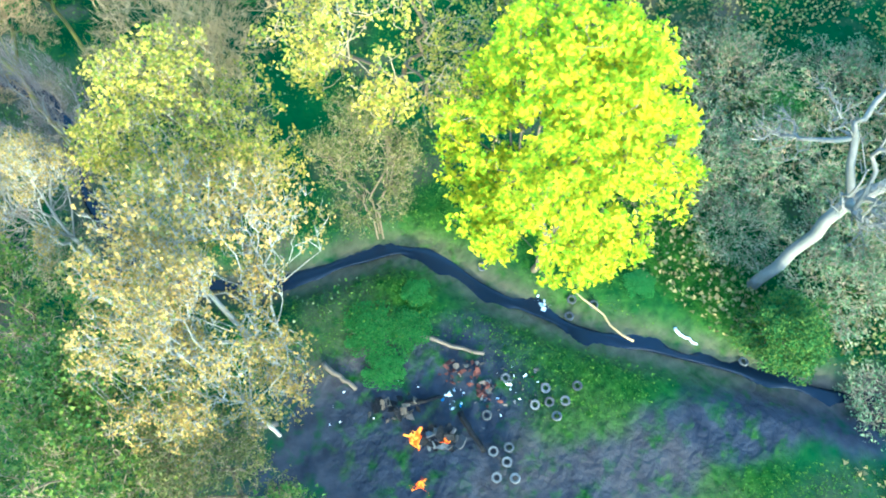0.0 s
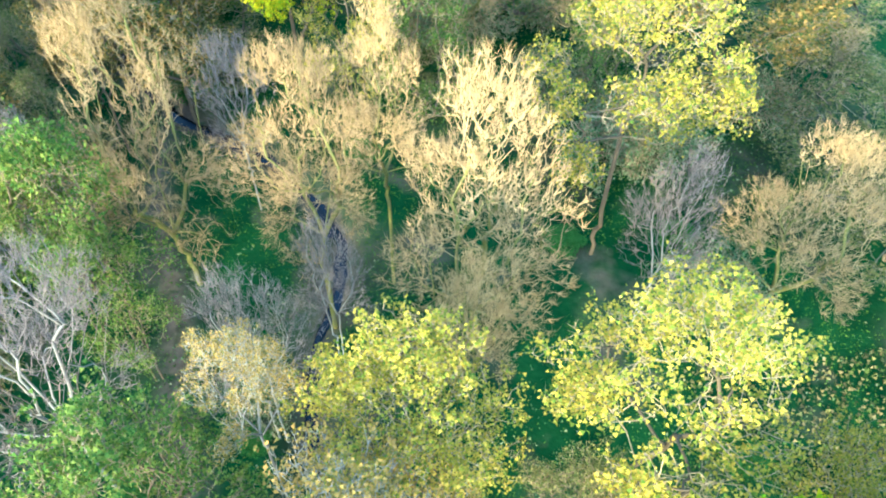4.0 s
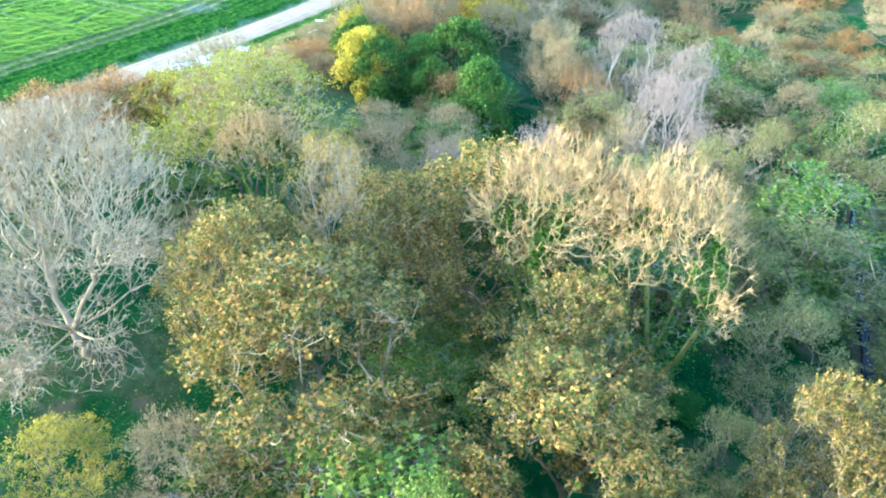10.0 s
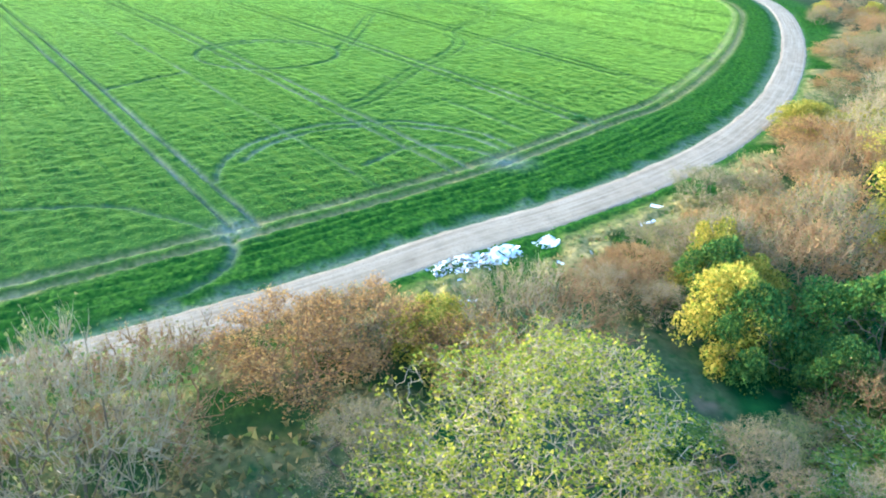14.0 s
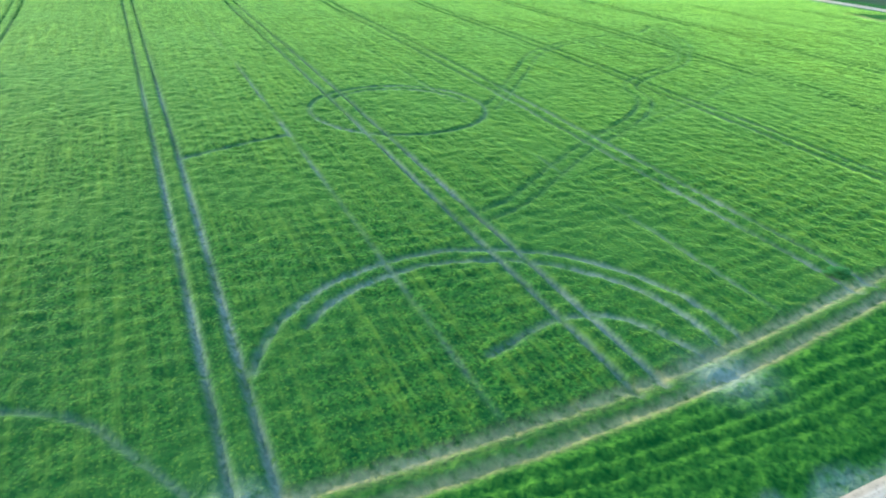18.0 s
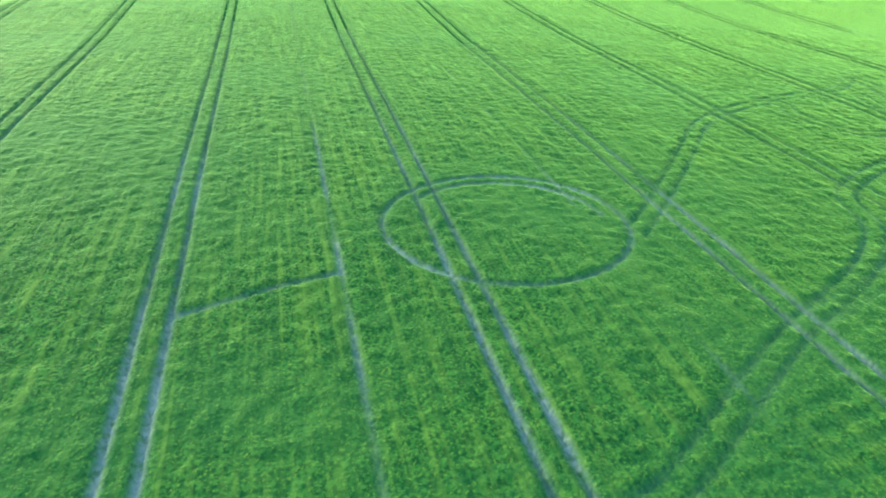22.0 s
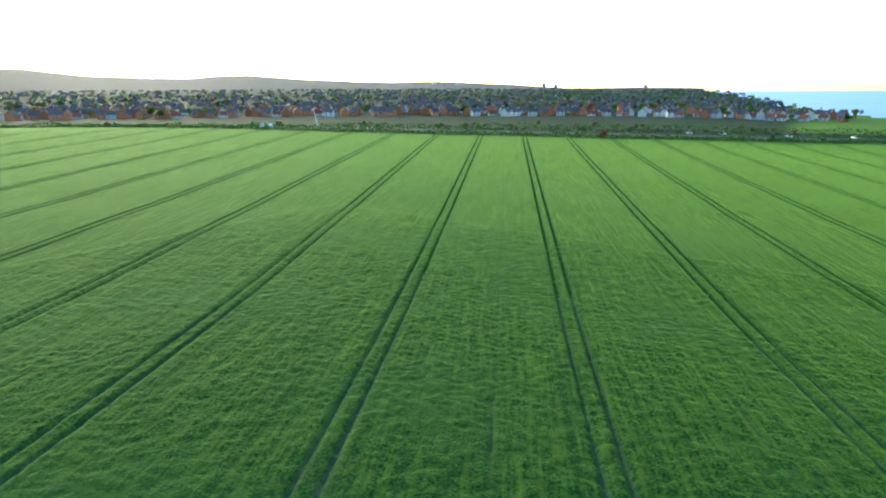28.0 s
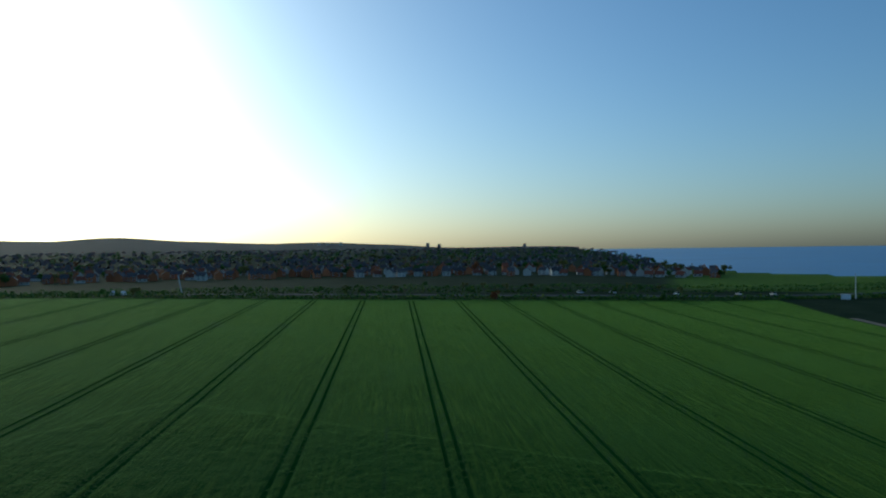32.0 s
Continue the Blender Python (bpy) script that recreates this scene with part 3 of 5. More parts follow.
def spikes(rng, base, way, size, thick, bends):
    """Thin pointed twigs, straight or with one bend."""
    n = len(base)
    side = np.cross(way, rng.normal(size=(n, 3)))
    side /= np.linalg.norm(side, axis=1)[:, None] + 1e-9
    over = np.cross(way, side)
    size = size[:, None]
    ring = [base + thick * (math.cos(a) * side + math.sin(a) * over) for a in (0, 2.09, 4.19)]
    if not bends:
        v = np.stack(ring + [base + way * size], 1).reshape(-1, 3)
        f = np.array([(0, 1, 3), (1, 2, 3), (2, 0, 3)])
        return v, (np.arange(n)[:, None, None] * 4 + f).reshape(-1, 3)
    mid = base + way * size * 0.55
    turn = side * rng.uniform(-0.7, 0.7, (n, 1)) + np.array([0, 0, 0.6])
    top = mid + (way * 0.7 + turn) * size * 0.45
    half = [mid + 0.6 * thick * (math.cos(a) * side + math.sin(a) * over) for a in (0, 2.09, 4.19)]
    v = np.stack(ring + half + [top], 1).reshape(-1, 3)
    f = np.array([(0, 1, 4), (0, 4, 3), (1, 2, 5), (1, 5, 4), (2, 0, 3), (2, 3, 5), (3, 4, 6), (4, 5, 6), (5, 3, 6)])
    return v, (np.arange(n)[:, None, None] * 7 + f).reshape(-1, 3)


def crown_points(rng, count, tall, wide, base, lobes, shell, skirt=0.0):
    """Places of branch ends: small rounded lobes set over a dome, most points near their upper side. skirt: the share of lobes that hang lower."""
    high = tall - base
    centre, radius = [], []
    for k in range(lobes):
        a = 2.4 * k + rng.uniform(-0.35, 0.35)
        out = math.sqrt((k + 0.5) / lobes) * 0.80 * rng.uniform(0.88, 1.12)
        r = wide * rng.uniform(0.20, 0.34)
        lift = (1 - 0.80 * out**2.2) * rng.uniform(0.86, 1.04)
        if rng.rand() < skirt and out > 0.35:
            lift *= rng.uniform(0.15, 0.7)
        centre.append((math.cos(a) * wide * out, math.sin(a) * wide * out, base + r * 0.4 + (high - 1.25 * r) * lift))
        radius.append(r)
    centre, radius = np.array(centre), np.array(radius)
    which = rng.randint(0, lobes, count)
    d = rng.normal(size=(count, 3))
    d[:, 2] += 0.45
    d /= np.linalg.norm(d, axis=1)[:, None]
    r = np.where(rng.rand(count) < shell, rng.uniform(0.80, 1.08, count), rng.uniform(0.1, 0.9, count))
    return centre[which] + d * (radius[which] * r)[:, None] * (1, 1, 0.85)


def plant_kind(name, seed, tall, wide, base, count, bark, twigs, leaf=None, per=0, size=0.14, spray=0.14, stems=1, lobes=11, thrift=0.45, spray_up=0.5, tufts=3, reach=0.5, bends=False, ivy=0, fork=0.3, thick=0.013, shell=0.6, trunk=1.0, skirt=0.0):
    """Builds one tree of a kind: trunk, limbs, branches, and leaves or ivy where it has them."""
    rng = np.random.RandomState(seed)
    targets = crown_points(rng, count, tall, wide, base, lobes, shell, skirt)
    chains, tips, middle = [], [], np.array([0, 0, base + (tall - base) * 0.25])
    share = np.argmin(np.abs((np.arctan2(targets[:, 1], targets[:, 0])[:, None] - np.arange(stems) * 6.283 / stems + 3.14) % 6.283 - 3.14), 1)
    for s in range(stems):
        a = s * 6.283 / stems
        foot = np.array([math.cos(a), math.sin(a), 0]) * 0.25 * (stems > 1) + (0, 0, -0.5)
        head = np.array([math.cos(a) * wide * 0.16 * (stems > 1) + rng.normal() * 0.2, math.sin(a) * wide * 0.16 * (stems > 1) + rng.normal() * 0.2, tall * fork])
        pts, parent, load, order = grow(rng, targets[share == s], foot, head, thrift)
        rad = np.maximum(0.012, trunk * 0.021 * tall ** 0.8 * (load / load[0]) ** 0.44 * (1 if stems == 1 else 0.7))
        children = {}
        for k in order:
            if parent[k] >= 0:
                children.setdefault(parent[k], []).append(k)
        big = {p: max(c, key=lambda k: load[k]) for p, c in children.items()}
        starts = [(None, 0)] + [(p, k) for p, c in children.items() for k in c if k != big[p]]
        for p, k in starts:
            line = [] if p is None else [p]
            while True:
                line.append(k)
                if k not in big:
                    tips.append(pts[k])
                    break
                k = big[k]
            r = rad[line].copy()
            if p is not None:
                r[0] = min(r[0], r[1] * 1.3)
            q = pts[line]
            if len(line) > 2:
                q = curve(q, 2)
                r = np.interp(np.linspace(0, 1, len(q)), np.linspace(0, 1, len(r)), r)
                q[1:-1] += rng.normal(size=(len(q) - 2, 3)) * 0.09
            if p is None:
                q = np.vstack([q[0] + (0, 0, -11.0), q[0] + (0, 0, -5.0), q])
                r = np.r_[r[0] * 1.35, r[0] * 1.15, r]
            chains.append((q, r, p is None))
    tips = np.array(tips)
    top = new(name)
    mesh_ob("trunk", *tubes([c[:2] for c in chains if c[2]], 7), bark, top, True)
    heavy = max(0.019, 0.0035 * tall) if tall > 3 else 0.0125
    mesh_ob("limb_work", *tubes([c[:2] for c in chains if not c[2] and c[1][0] > heavy], 5), bark, top, True)
    small = [c[:2] for c in chains if not c[2] and c[1][0] <= heavy]
    v, f = tubes(small, 3) if small else (np.zeros((0, 3)), [])
    base_at = np.vstack([np.repeat(tips, tufts, 0), np.repeat(targets, max(1, tufts // 2), 0)])
    way = base_at - middle
    way /= np.linalg.norm(way, axis=1)[:, None] + 1e-9
    way = way * 0.8 + np.array([0, 0, spray_up - 0.25]) + rng.normal(size=way.shape) * 0.55
    way /= np.linalg.norm(way, axis=1)[:, None]
    long = reach * rng.uniform(0.45, 1.25, len(base_at))
    if tufts:
        v2, f2 = spikes(rng, base_at, way, long, thick, bends)
        f = f + (f2 + len(v)).tolist()
        v = np.vstack([v, v2])
    mesh_ob("crown", v, f, twigs, top)
    if leaf is not None:
        ends = base_at + way * long[:, None] * 0.8
        ends = ends[rng.permutation(len(ends))[: int(len(ends) * 0.75)]]
        places = np.repeat(ends, per, 0)
        places = places + rng.normal(size=places.shape) * spray
        mesh_ob("foliage", *leaves_at(rng, places, size, 0.6), leaf, top)
    if ivy:
        along = []
        for pts, rad, main in chains:
            pts, rad = (pts[2:], rad[2:]) if main else (pts, rad)
            if rad[0] > 0.06:
                m = int(ivy * np.linalg.norm(np.diff(pts, axis=0), axis=1).sum())
                f = rng.uniform(0, 0.8, m) * (len(pts) - 1)
                i = f.astype(int)
                at = pts[i] + (pts[i + 1] - pts[i]) * (f - i)[:, None]
                keep = rad[i] > 0.075
                along.append((at + rng.normal(size=(m, 3)) * (rad[i] + 0.13)[:, None])[keep])
        mesh_ob("ivy", *leaves_at(rng, np.vstack(along), 0.17), LEAF_IVY, top, False, "green ivy climbing the trunk")
    top["tall"], top["wide"] = float(tall), float(wide)
    return top


def bush_kind(name, seed, tall, wide, leaf, count, size, bark=BARK_DARK):
    """A dense rounded bush of many clumps of leaves on short stems."""
    rng = np.random.RandomState(seed)
    top = new(name)
    ends = crown_points(rng, 150, tall * 0.95, wide * 0.9, 0.1, 14, 0.3, 0.6)
    pts, parent, load, order = grow(rng, ends, np.array([0, 0, -0.6]), np.array([0, 0, 0.3]), 0.5)
    lines = [(np.array([pts[parent[k]], pts[k]]), np.array([0.05, 0.03]) * (load[k] / load[0]) ** 0.3) for k in order if parent[k] >= 0]
    mesh_ob("stem_work", *tubes(lines, 3), bark, top)
    places = crown_points(rng, count, tall, wide, -0.15, 34, 0.75, 0.6)
    top["tall"], top["wide"] = tall, wide
    mesh_ob("foliage", *leaves_at(rng, places, size, 0.7), leaf, top)
    return top


KINDS = {
    "pale": [plant_kind("bare_tree", 11, 15, 4.6, 2.6, 1600, BARK_MOSS, BARK_PALE, tufts=5, reach=0.6, bends=True, thick=0.014, lobes=34, fork=0.18, skirt=0.6, thrift=0.45), plant_kind("bare_tree", 12, 15, 4.6, 2.2, 1600, BARK_MOSS, BARK_PALE, tufts=5, reach=0.65, bends=True, thick=0.015, lobes=34, fork=0.16, skirt=0.5, thrift=0.5)],
    "white": [plant_kind("bare_tree", 25, 16, 7.0, 2.0, 3400, BARK_SILVER, BARK_SILVER, tufts=3, reach=0.8, bends=True, fork=0.13, spray_up=0.8, thrift=0.62, thick=0.024, lobes=60, trunk=1.1, skirt=0.5)],
    "grey": [plant_kind("bare_tree", 21, 14, 5.0, 3.0, 1300, BARK_GREY, BARK_DOVE, tufts=5, reach=0.65, bends=True, fork=0.16, spray_up=0.6, thrift=0.7, thick=0.012, lobes=34, skirt=0.5, trunk=0.8), plant_kind("bare_tree", 22, 9, 3.2, 1.4, 620, BARK_GREY, BARK_DOVE, tufts=5, reach=0.6, bends=True, thick=0.011, stems=2, thrift=0.7, spray_up=0.6, skirt=0.5, lobes=20, trunk=0.8)],
    "ivied": [plant_kind("ivied_tree", 31, 14, 5.0, 6.6, 900, BARK_MOSS, BARK_PALE, tufts=4, reach=0.6, bends=True, ivy=170, thick=0.020, lobes=26, fork=0.22, trunk=1.2, stems=3, thrift=0.6)],
    "oak": [plant_kind("oak_tree", 41, 13, 4.2, 3.6, 1250, BARK_DARK, BARK_DUN, LEAF_OAK, 13, 0.14, 0.10, tufts=1, reach=0.4, lobes=40, fork=0.2, skirt=0.5, trunk=0.8), plant_kind("oak_tree", 42, 13, 4.2, 3.0, 1250, BARK_DARK, BARK_DUN, LEAF_OAK, 13, 0.14, 0.10, tufts=1, reach=0.4, lobes=30, fork=0.2, skirt=0.5, trunk=0.8)],
    "bronze": [plant_kind("oak_tree", 45, 13, 4.2, 4.4, 900, BARK_GREY, BARK_GREY, LEAF_BRONZE, 6, 0.11, 0.12, tufts=3, reach=0.5, bends=True, lobes=22, fork=0.18, skirt=0.4, trunk=0.8, thrift=0.7)],
    "olive": [plant_kind("budding_tree", 51, 12, 3.8, 2.6, 950, BARK_DARK, BARK_DUN, LEAF_OLIVE, 6, 0.11, 0.13, tufts=3, reach=0.45, lobes=30, fork=0.2, skirt=0.5, trunk=0.8), plant_kind("budding_tree", 52, 11, 3.8, 2.0, 950, BARK_DARK, BARK_DUN, LEAF_OLIVE, 6, 0.11, 0.13, stems=3, tufts=3, reach=0.5, lobes=30, fork=0.15, skirt=0.5, trunk=0.8)],
    "brown": [plant_kind("budding_tree", 55, 10, 4.0, 2.0, 850, BARK_DARK, BARK_DUN, LEAF_BUD, 3, 0.08, 0.12, stems=3, tufts=4, reach=0.55, bends=True, thick=0.012, lobes=30, spray_up=0.8, fork=0.12, skirt=0.5, trunk=0.8)],
    "yellow": [plant_kind("young_leafed_tree", 61, 13, 4.0, 3.8, 1000, BARK_DARK, BARK_DUN, LEAF_YELLOW, 10, 0.11, 0.12, tufts=2, reach=0.4, lobes=30, fork=0.2, skirt=0.5, trunk=0.7), plant_kind("young_leafed_tree", 62, 13, 4.0, 4.6, 700, BARK_DARK, BARK_DUN, LEAF_YELLOW, 10, 0.11, 0.13, tufts=2, reach=0.4, lobes=17, fork=0.2, skirt=0.5, trunk=0.6)],
    "green": [plant_kind("green_tree", 71, 10, 3.2, 1.4, 800, BARK_DARK, BARK_DUN, LEAF_GREEN, 9, 0.12, 0.14, stems=2, tufts=2, reach=0.4, lobes=30, fork=0.12, skirt=0.6, trunk=0.8), plant_kind("green_tree", 72, 7.5, 2.6, 0.8, 700, BARK_DARK, BARK_DUN, LEAF_GREEN, 9, 0.12, 0.14, stems=3, tufts=2, reach=0.4, lobes=26, fork=0.12, skirt=0.6, trunk=0.8)],
    "maple": [plant_kind("maple_tree", 81, 13, 4.2, 4.6, 1300, BARK_DARK, BARK_DARK, LEAF_MAPLE, 26, 0.14, 0.13, tufts=2, reach=0.3, lobes=40, shell=0.85, fork=0.2, skirt=0.35)],
    "scrub": [plant_kind("thorn_bush", 91, 3.6, 2.7, 0.3, 420, BARK_DARK, BARK_DUN, LEAF_OLIVE, 2, 0.07, 0.1, stems=4, tufts=4, reach=0.5, bends=True, thick=0.010, lobes=20, spray_up=0.8, fork=0.08, skirt=0.6), plant_kind("thorn_bush", 92, 3.4, 2.7, 0.3, 420, TWIG_RED, TWIG_RED, LEAF_BUD, 2, 0.07, 0.1, stems=4, tufts=4, reach=0.55, bends=True, thick=0.010, lobes=20, spray_up=0.9, fork=0.08, skirt=0.6)],
    "mist": [plant_kind("bramble_bush", 97, 1.6, 2.4, 0.0, 380, BARK_DUN, BARK_DUN, LEAF_MIST, 3, 0.10, 0.12, stems=4, tufts=4, reach=0.4, lobes=22, fork=0.06, skirt=0.5)],
    "russet": [plant_kind("russet_bush", 95, 4.2, 2.8, 0.3, 480, TWIG_RED, TWIG_RED, LEAF_RUST, 3, 0.08, 0.1, stems=4, tufts=5, reach=0.55, bends=True, thick=0.010, lobes=22, spray_up=0.9, fork=0.08, skirt=0.6)],
    "dark": [bush_kind("gorse_bush", 101, 3.4, 2.4, LEAF_DARK, 11000, 0.12), bush_kind("evergreen_bush", 102, 3.8, 2.4, LEAF_DARK, 11000, 0.12)],
    "lime": [bush_kind("yellow_green_bush", 105, 3.6, 2.4, LEAF_YELLOW, 11000, 0.11)],
    "leafy": [bush_kind("leafy_bush", 106, 3.2, 2.4, LEAF_FRESH, 7000, 0.14), bush_kind("leafy_bush", 107, 3.2, 2.4, LEAF_FRESH, 7000, 0.14)],
    "dome": [plant_kind("budding_tree", 57, 10, 5.0, 2.4, 1700, BARK_DARK, BARK_DUN, LEAF_LIME, 6, 0.10, 0.14, stems=3, tufts=2, reach=0.4, lobes=46, shell=0.7, fork=0.15, skirt=0.5, trunk=0.8)],
    "far_olive": [plant_kind("budding_tree", 151, 12, 3.8, 1.6, 520, BARK_DARK, BARK_DUN, LEAF_OLIVE, 6, 0.14, 0.18, tufts=3, reach=0.55, thick=0.014, lobes=30, fork=0.2, skirt=0.6, trunk=0.8)],
    "far_grey": [plant_kind("bare_tree", 152, 12, 4.0, 2.6, 560, BARK_DUN, BARK_DUN, tufts=5, reach=0.8, bends=True, thick=0.014, spray_up=0.7, thrift=0.55, lobes=26, fork=0.18, skirt=0.5)],
    "far_green": [plant_kind("green_tree", 153, 10, 3.4, 1.0, 480, BARK_DARK, BARK_GREY, LEAF_GREEN, 7, 0.16, 0.2, stems=2, tufts=2, reach=0.4, lobes=28, fork=0.12, skirt=0.6)],
}
for far, near in (("far_olive", "olive"), ("far_grey", "grey"), ("far_green", "green")):
    KINDS[far][0].name = KINDS[near][0].name
LABELS = {
    "pale": ("bare tree with pale golden branches in the wood", "tree"),
    "white": ("large bare tree with pale silvery upswept branches", "tree"),
    "mist": ("grey-green bramble bush on the open slope", "bush"),
    "grey": ("bare grey tree with fine upswept twigs", "tree"),
    "ivied": ("bare tree with ivy-clad trunk and pale crown", "tree"),
    "oak": ("oak tree with bronze and olive young leaves", "tree"),
    "bronze": ("open-crowned oak with pale limbs and bronze young leaves", "tree"),
    "dome": ("broad budding tree with yellow-green young leaves", "tree"),
    "brown": ("leafless brown tree with dense fine twigs", "tree"),
    "leafy": ("low leafy green bush under the trees", "bush"),
    "olive": ("budding tree with thin olive-green young leaves", "tree"),
    "yellow": ("tree with yellow-green young leaves on pale branches", "tree"),
    "green": ("small many-stemmed tree with fresh green leaves", "tree"),
    "maple": ("maple tree in bright yellow-green blossom", "tree"),
    "scrub": ("leafless brown thorn bush at the wood's edge", "bush"),
    "russet": ("russet leafless bush along the farm track", "bush"),
    "dark": ("dense dark green rounded evergreen bush", "bush"),
    "lime": ("dense yellow-green bush at the wood's edge", "bush"),
}
for kind in ("olive", "grey", "green"):
    LABELS["far_" + kind] = LABELS[kind]
USED, PLANTED = {}, []
dice = random.Random(7)


def plant(kind, x, y, wide, top=None, which=None, drop=0.0):
    """Puts a tree of a kind on the ground, with its crown's radius and the height of its top."""
    n = USED.get(kind, 0)
    USED[kind] = n + 1
    many = KINDS[kind]
    p = many[(n if which is None else which) % len(many)]
    tall, w = p["tall"], p["wide"]
    z = level(x, y) - drop
    s = wide * (1.04 if kind in ('maple', 'white', 'dome') else 1.2) / w
    up = s * 1.1
    if top is not None:
        up = min(max((top - z) / tall, 0.45 * s), 1.25 * s)
        z = max(z, top - up * tall)
    m = Matrix.LocRotScale((x, y, z), Euler((0, 0, dice.uniform(0, 6.28))), (s, s, up))
    if p.get("set"):
        ob = copy_thing(p, m)
    else:
        ob = p
        p["set"] = 1
        tagged(p, *LABELS[kind], group=LABELS[kind][1] + "s of the wood")
        p.matrix_basis = m
    PLANTED.append((x, y, wide))
    return ob


plant("maple", 6.2, 2.6, 3.9, 9.2)
plant("bronze", -4.8, 6.6, 3.1, 9.3)
plant("bronze", -6.4, 4.2, 2.4, 8.4)
plant("bronze", -7.2, 11.0, 1.4, 8.2)
plant("olive", -8.4, 2.6, 1.9, 5.2)
plant("yellow", -2.9, 10.4, 2.7, 9.2, 0)
plant("yellow", 4.9, 10.4, 3.6, 9, 1)
plant("yellow", 11.0, 7.2, 2.6, 8.6, 0)
plant("green", -10.7, 9.6, 2.5, 7.5)
plant("grey", -7.9, 14.9, 1.9, 5.5, 1)
plant("green", -9.6, 5.6, 1.9, 6.5)
plant("green", -11.5, 3.4, 2.2, 7)
plant("green", -8.3, -1.0, 2.0, 6)
plant("olive", 2.3, 8.5, 1.8, 4.0)
plant("pale", 0.5, 18.5, 3.3, 10.4)
plant("pale", -5.6, 20.7, 2.3, 10.0)
plant("pale", -2.6, 22.6, 1.9, 9.6)
plant("pale", -0.4, 14.0, 2.3, 9.5)
plant("pale", -12.0, 23.4, 3.1, 10.8)
plant("grey", -5.2, 17.6, 1.9, 5.5, 1)
plant("grey", -14.2, 13.2, 3.0, 10.5, 0)
plant("green", -13.3, 18.2, 1.6, 3.5)
plant("green", -14.4, 20.4, 2.3, 7)
plant("yellow", 7.5, 23.2, 3.4, 9)
plant("pale", 14.4, 18.6, 4.6, 10)
plant("grey", 8.2, 18.4, 2.5, 7, 1)
plant("maple", -6.8, 37.2, 3.0, 7.6)
plant("pale", -8.1, 48.3, 4.6, 9.5)
plant("oak", -13.7, 36.9, 3.5, 8)
plant("oak", -22.8, 26.8, 4.1, 7)
plant("ivied", -31.4, 33.2, 3.9, 10.3)
plant("ivied", -27.0, 35.6, 3.7, 9.3)
plant("grey", -26.0, 13.4, 3.4, 5.4, 0)
plant("yellow", -32.6, 10.4, 2.4, 3.9, 0)
plant("brown", -31.0, 14.4, 2.3, 3.4)
plant("bronze", -41.0, 26.0, 2.6, 7.5)
plant("olive", -18.2, 29.0, 2.2, 6)
plant("oak", -30.4, 20.2, 4.3, 8)
plant("green", -19.9, 19.5, 2.2, 6)
plant("green", -15.9, 20.6, 1.6, 5)
plant("olive", -23.2, 41.4, 4.3, 7)
plant("pale", -1.6, 46.0, 3.6, 9.5)
plant("pale", 3.0, 39.6, 3.0, 9)
plant("pale", -1.0, 37.4, 2.4, 7.6)
plant("green", 0.1, 33.6, 2.8, 5)
plant("white", -43.0, 12.2, 7.0, 12.3)
plant("scrub", -52.0, 3.0, 3.0, 7.0)
plant("oak", -38.4, 20.0, 3.1, 8)
plant("oak", -34.6, 18.4, 2.4, 8.5)
plant("oak", -36.3, 27.0, 2.5, 8.5)
plant("olive", -19.7, 32.3, 2.2, 7)
plant("oak", -16.8, 33.5, 2.0, 6.5)
plant("green", -22.0, 20.9, 1.8, 4.5)
plant("dome", -55.2, 25.0, 7.0, 8.4)
plant("brown", -58.6, 18.6, 3.6, 6.2)
plant("brown", -50.8, 33.0, 4.0, 6.6)
plant("brown", -56.6, 36.2, 3.4, 4.6)
plant("brown", -53.4, 40.6, 3.2, 4.4)
plant("brown", -45.2, 27.0, 3.4, 6.6)
plant("russet", -66.0, 24.6, 3.0, 3.4)
plant("grey", -43.6, 41.6, 3.3, 5.5, 0)
plant("grey", -52.1, 57.5, 5.0, 9, 0)
plant("grey", -45.7, 57.3, 3.6, 8, 0)
plant("olive", -36.4, 49.8, 3.9, 8)
plant("olive", -29.6, 45.4, 2.9, 7)
plant("lime", -71.0, 43.0, 2.4, 3.4)
plant("dark", -68.4, 46.6, 2.5, 2.8)
plant("dark", -63.2, 44.6, 2.2, 2.4)
plant("dark", -66.0, 49.4, 2.5, 2.6)
plant("dark", -57.4, 46.0, 2.4, 2.6)
plant("dark", -66.4, 41.2, 1.9, 2.2)
plant("yellow", -84.6, 65.6, 4.2, 6.5)
plant("lime", -80.0, 62.0, 3.2, 4.0)
plant("brown", -73.0, 58.6, 4.8, 5.5)
plant("russet", -81.8, 55.2, 2.8, 3.6)
plant("brown", -71.4, 37.6, 2.6, 2.8)
plant("russet", -66.4, 14.6, 3.2, 4.4)
plant("russet", -68.6, 19.2, 2.9, 4.0)
plant("scrub", -63.6, 3.4, 3.2, 4.6)
plant("scrub", -60.8, -2.0, 3.2, 4.4)
plant("scrub", -63.0, 9.0, 2.8, 4.2)
plant("brown", -47.0, 20.2, 2.8, 5.0)
plant("scrub", -56.6, 7.0, 3.2, 5.6, 0)
plant("scrub", -79.0, 48.4, 2.8, 2.2)
plant("scrub", -76.4, 51.4, 2.8, 2.6)
plant("scrub", -72.8, 47.6, 3.0, 2.8)
plant("scrub", -75.0, 43.6, 2.6, 2.0)
plant("scrub", -90.0, 64.0, 3.4, 3.0)
plant("scrub", -98.0, 71.6, 3.4, 2.6)
plant("brown", -73.2, 34.2, 2.9, 3.2)
plant("lime", -74.4, 42.6, 2.0, 2.6)
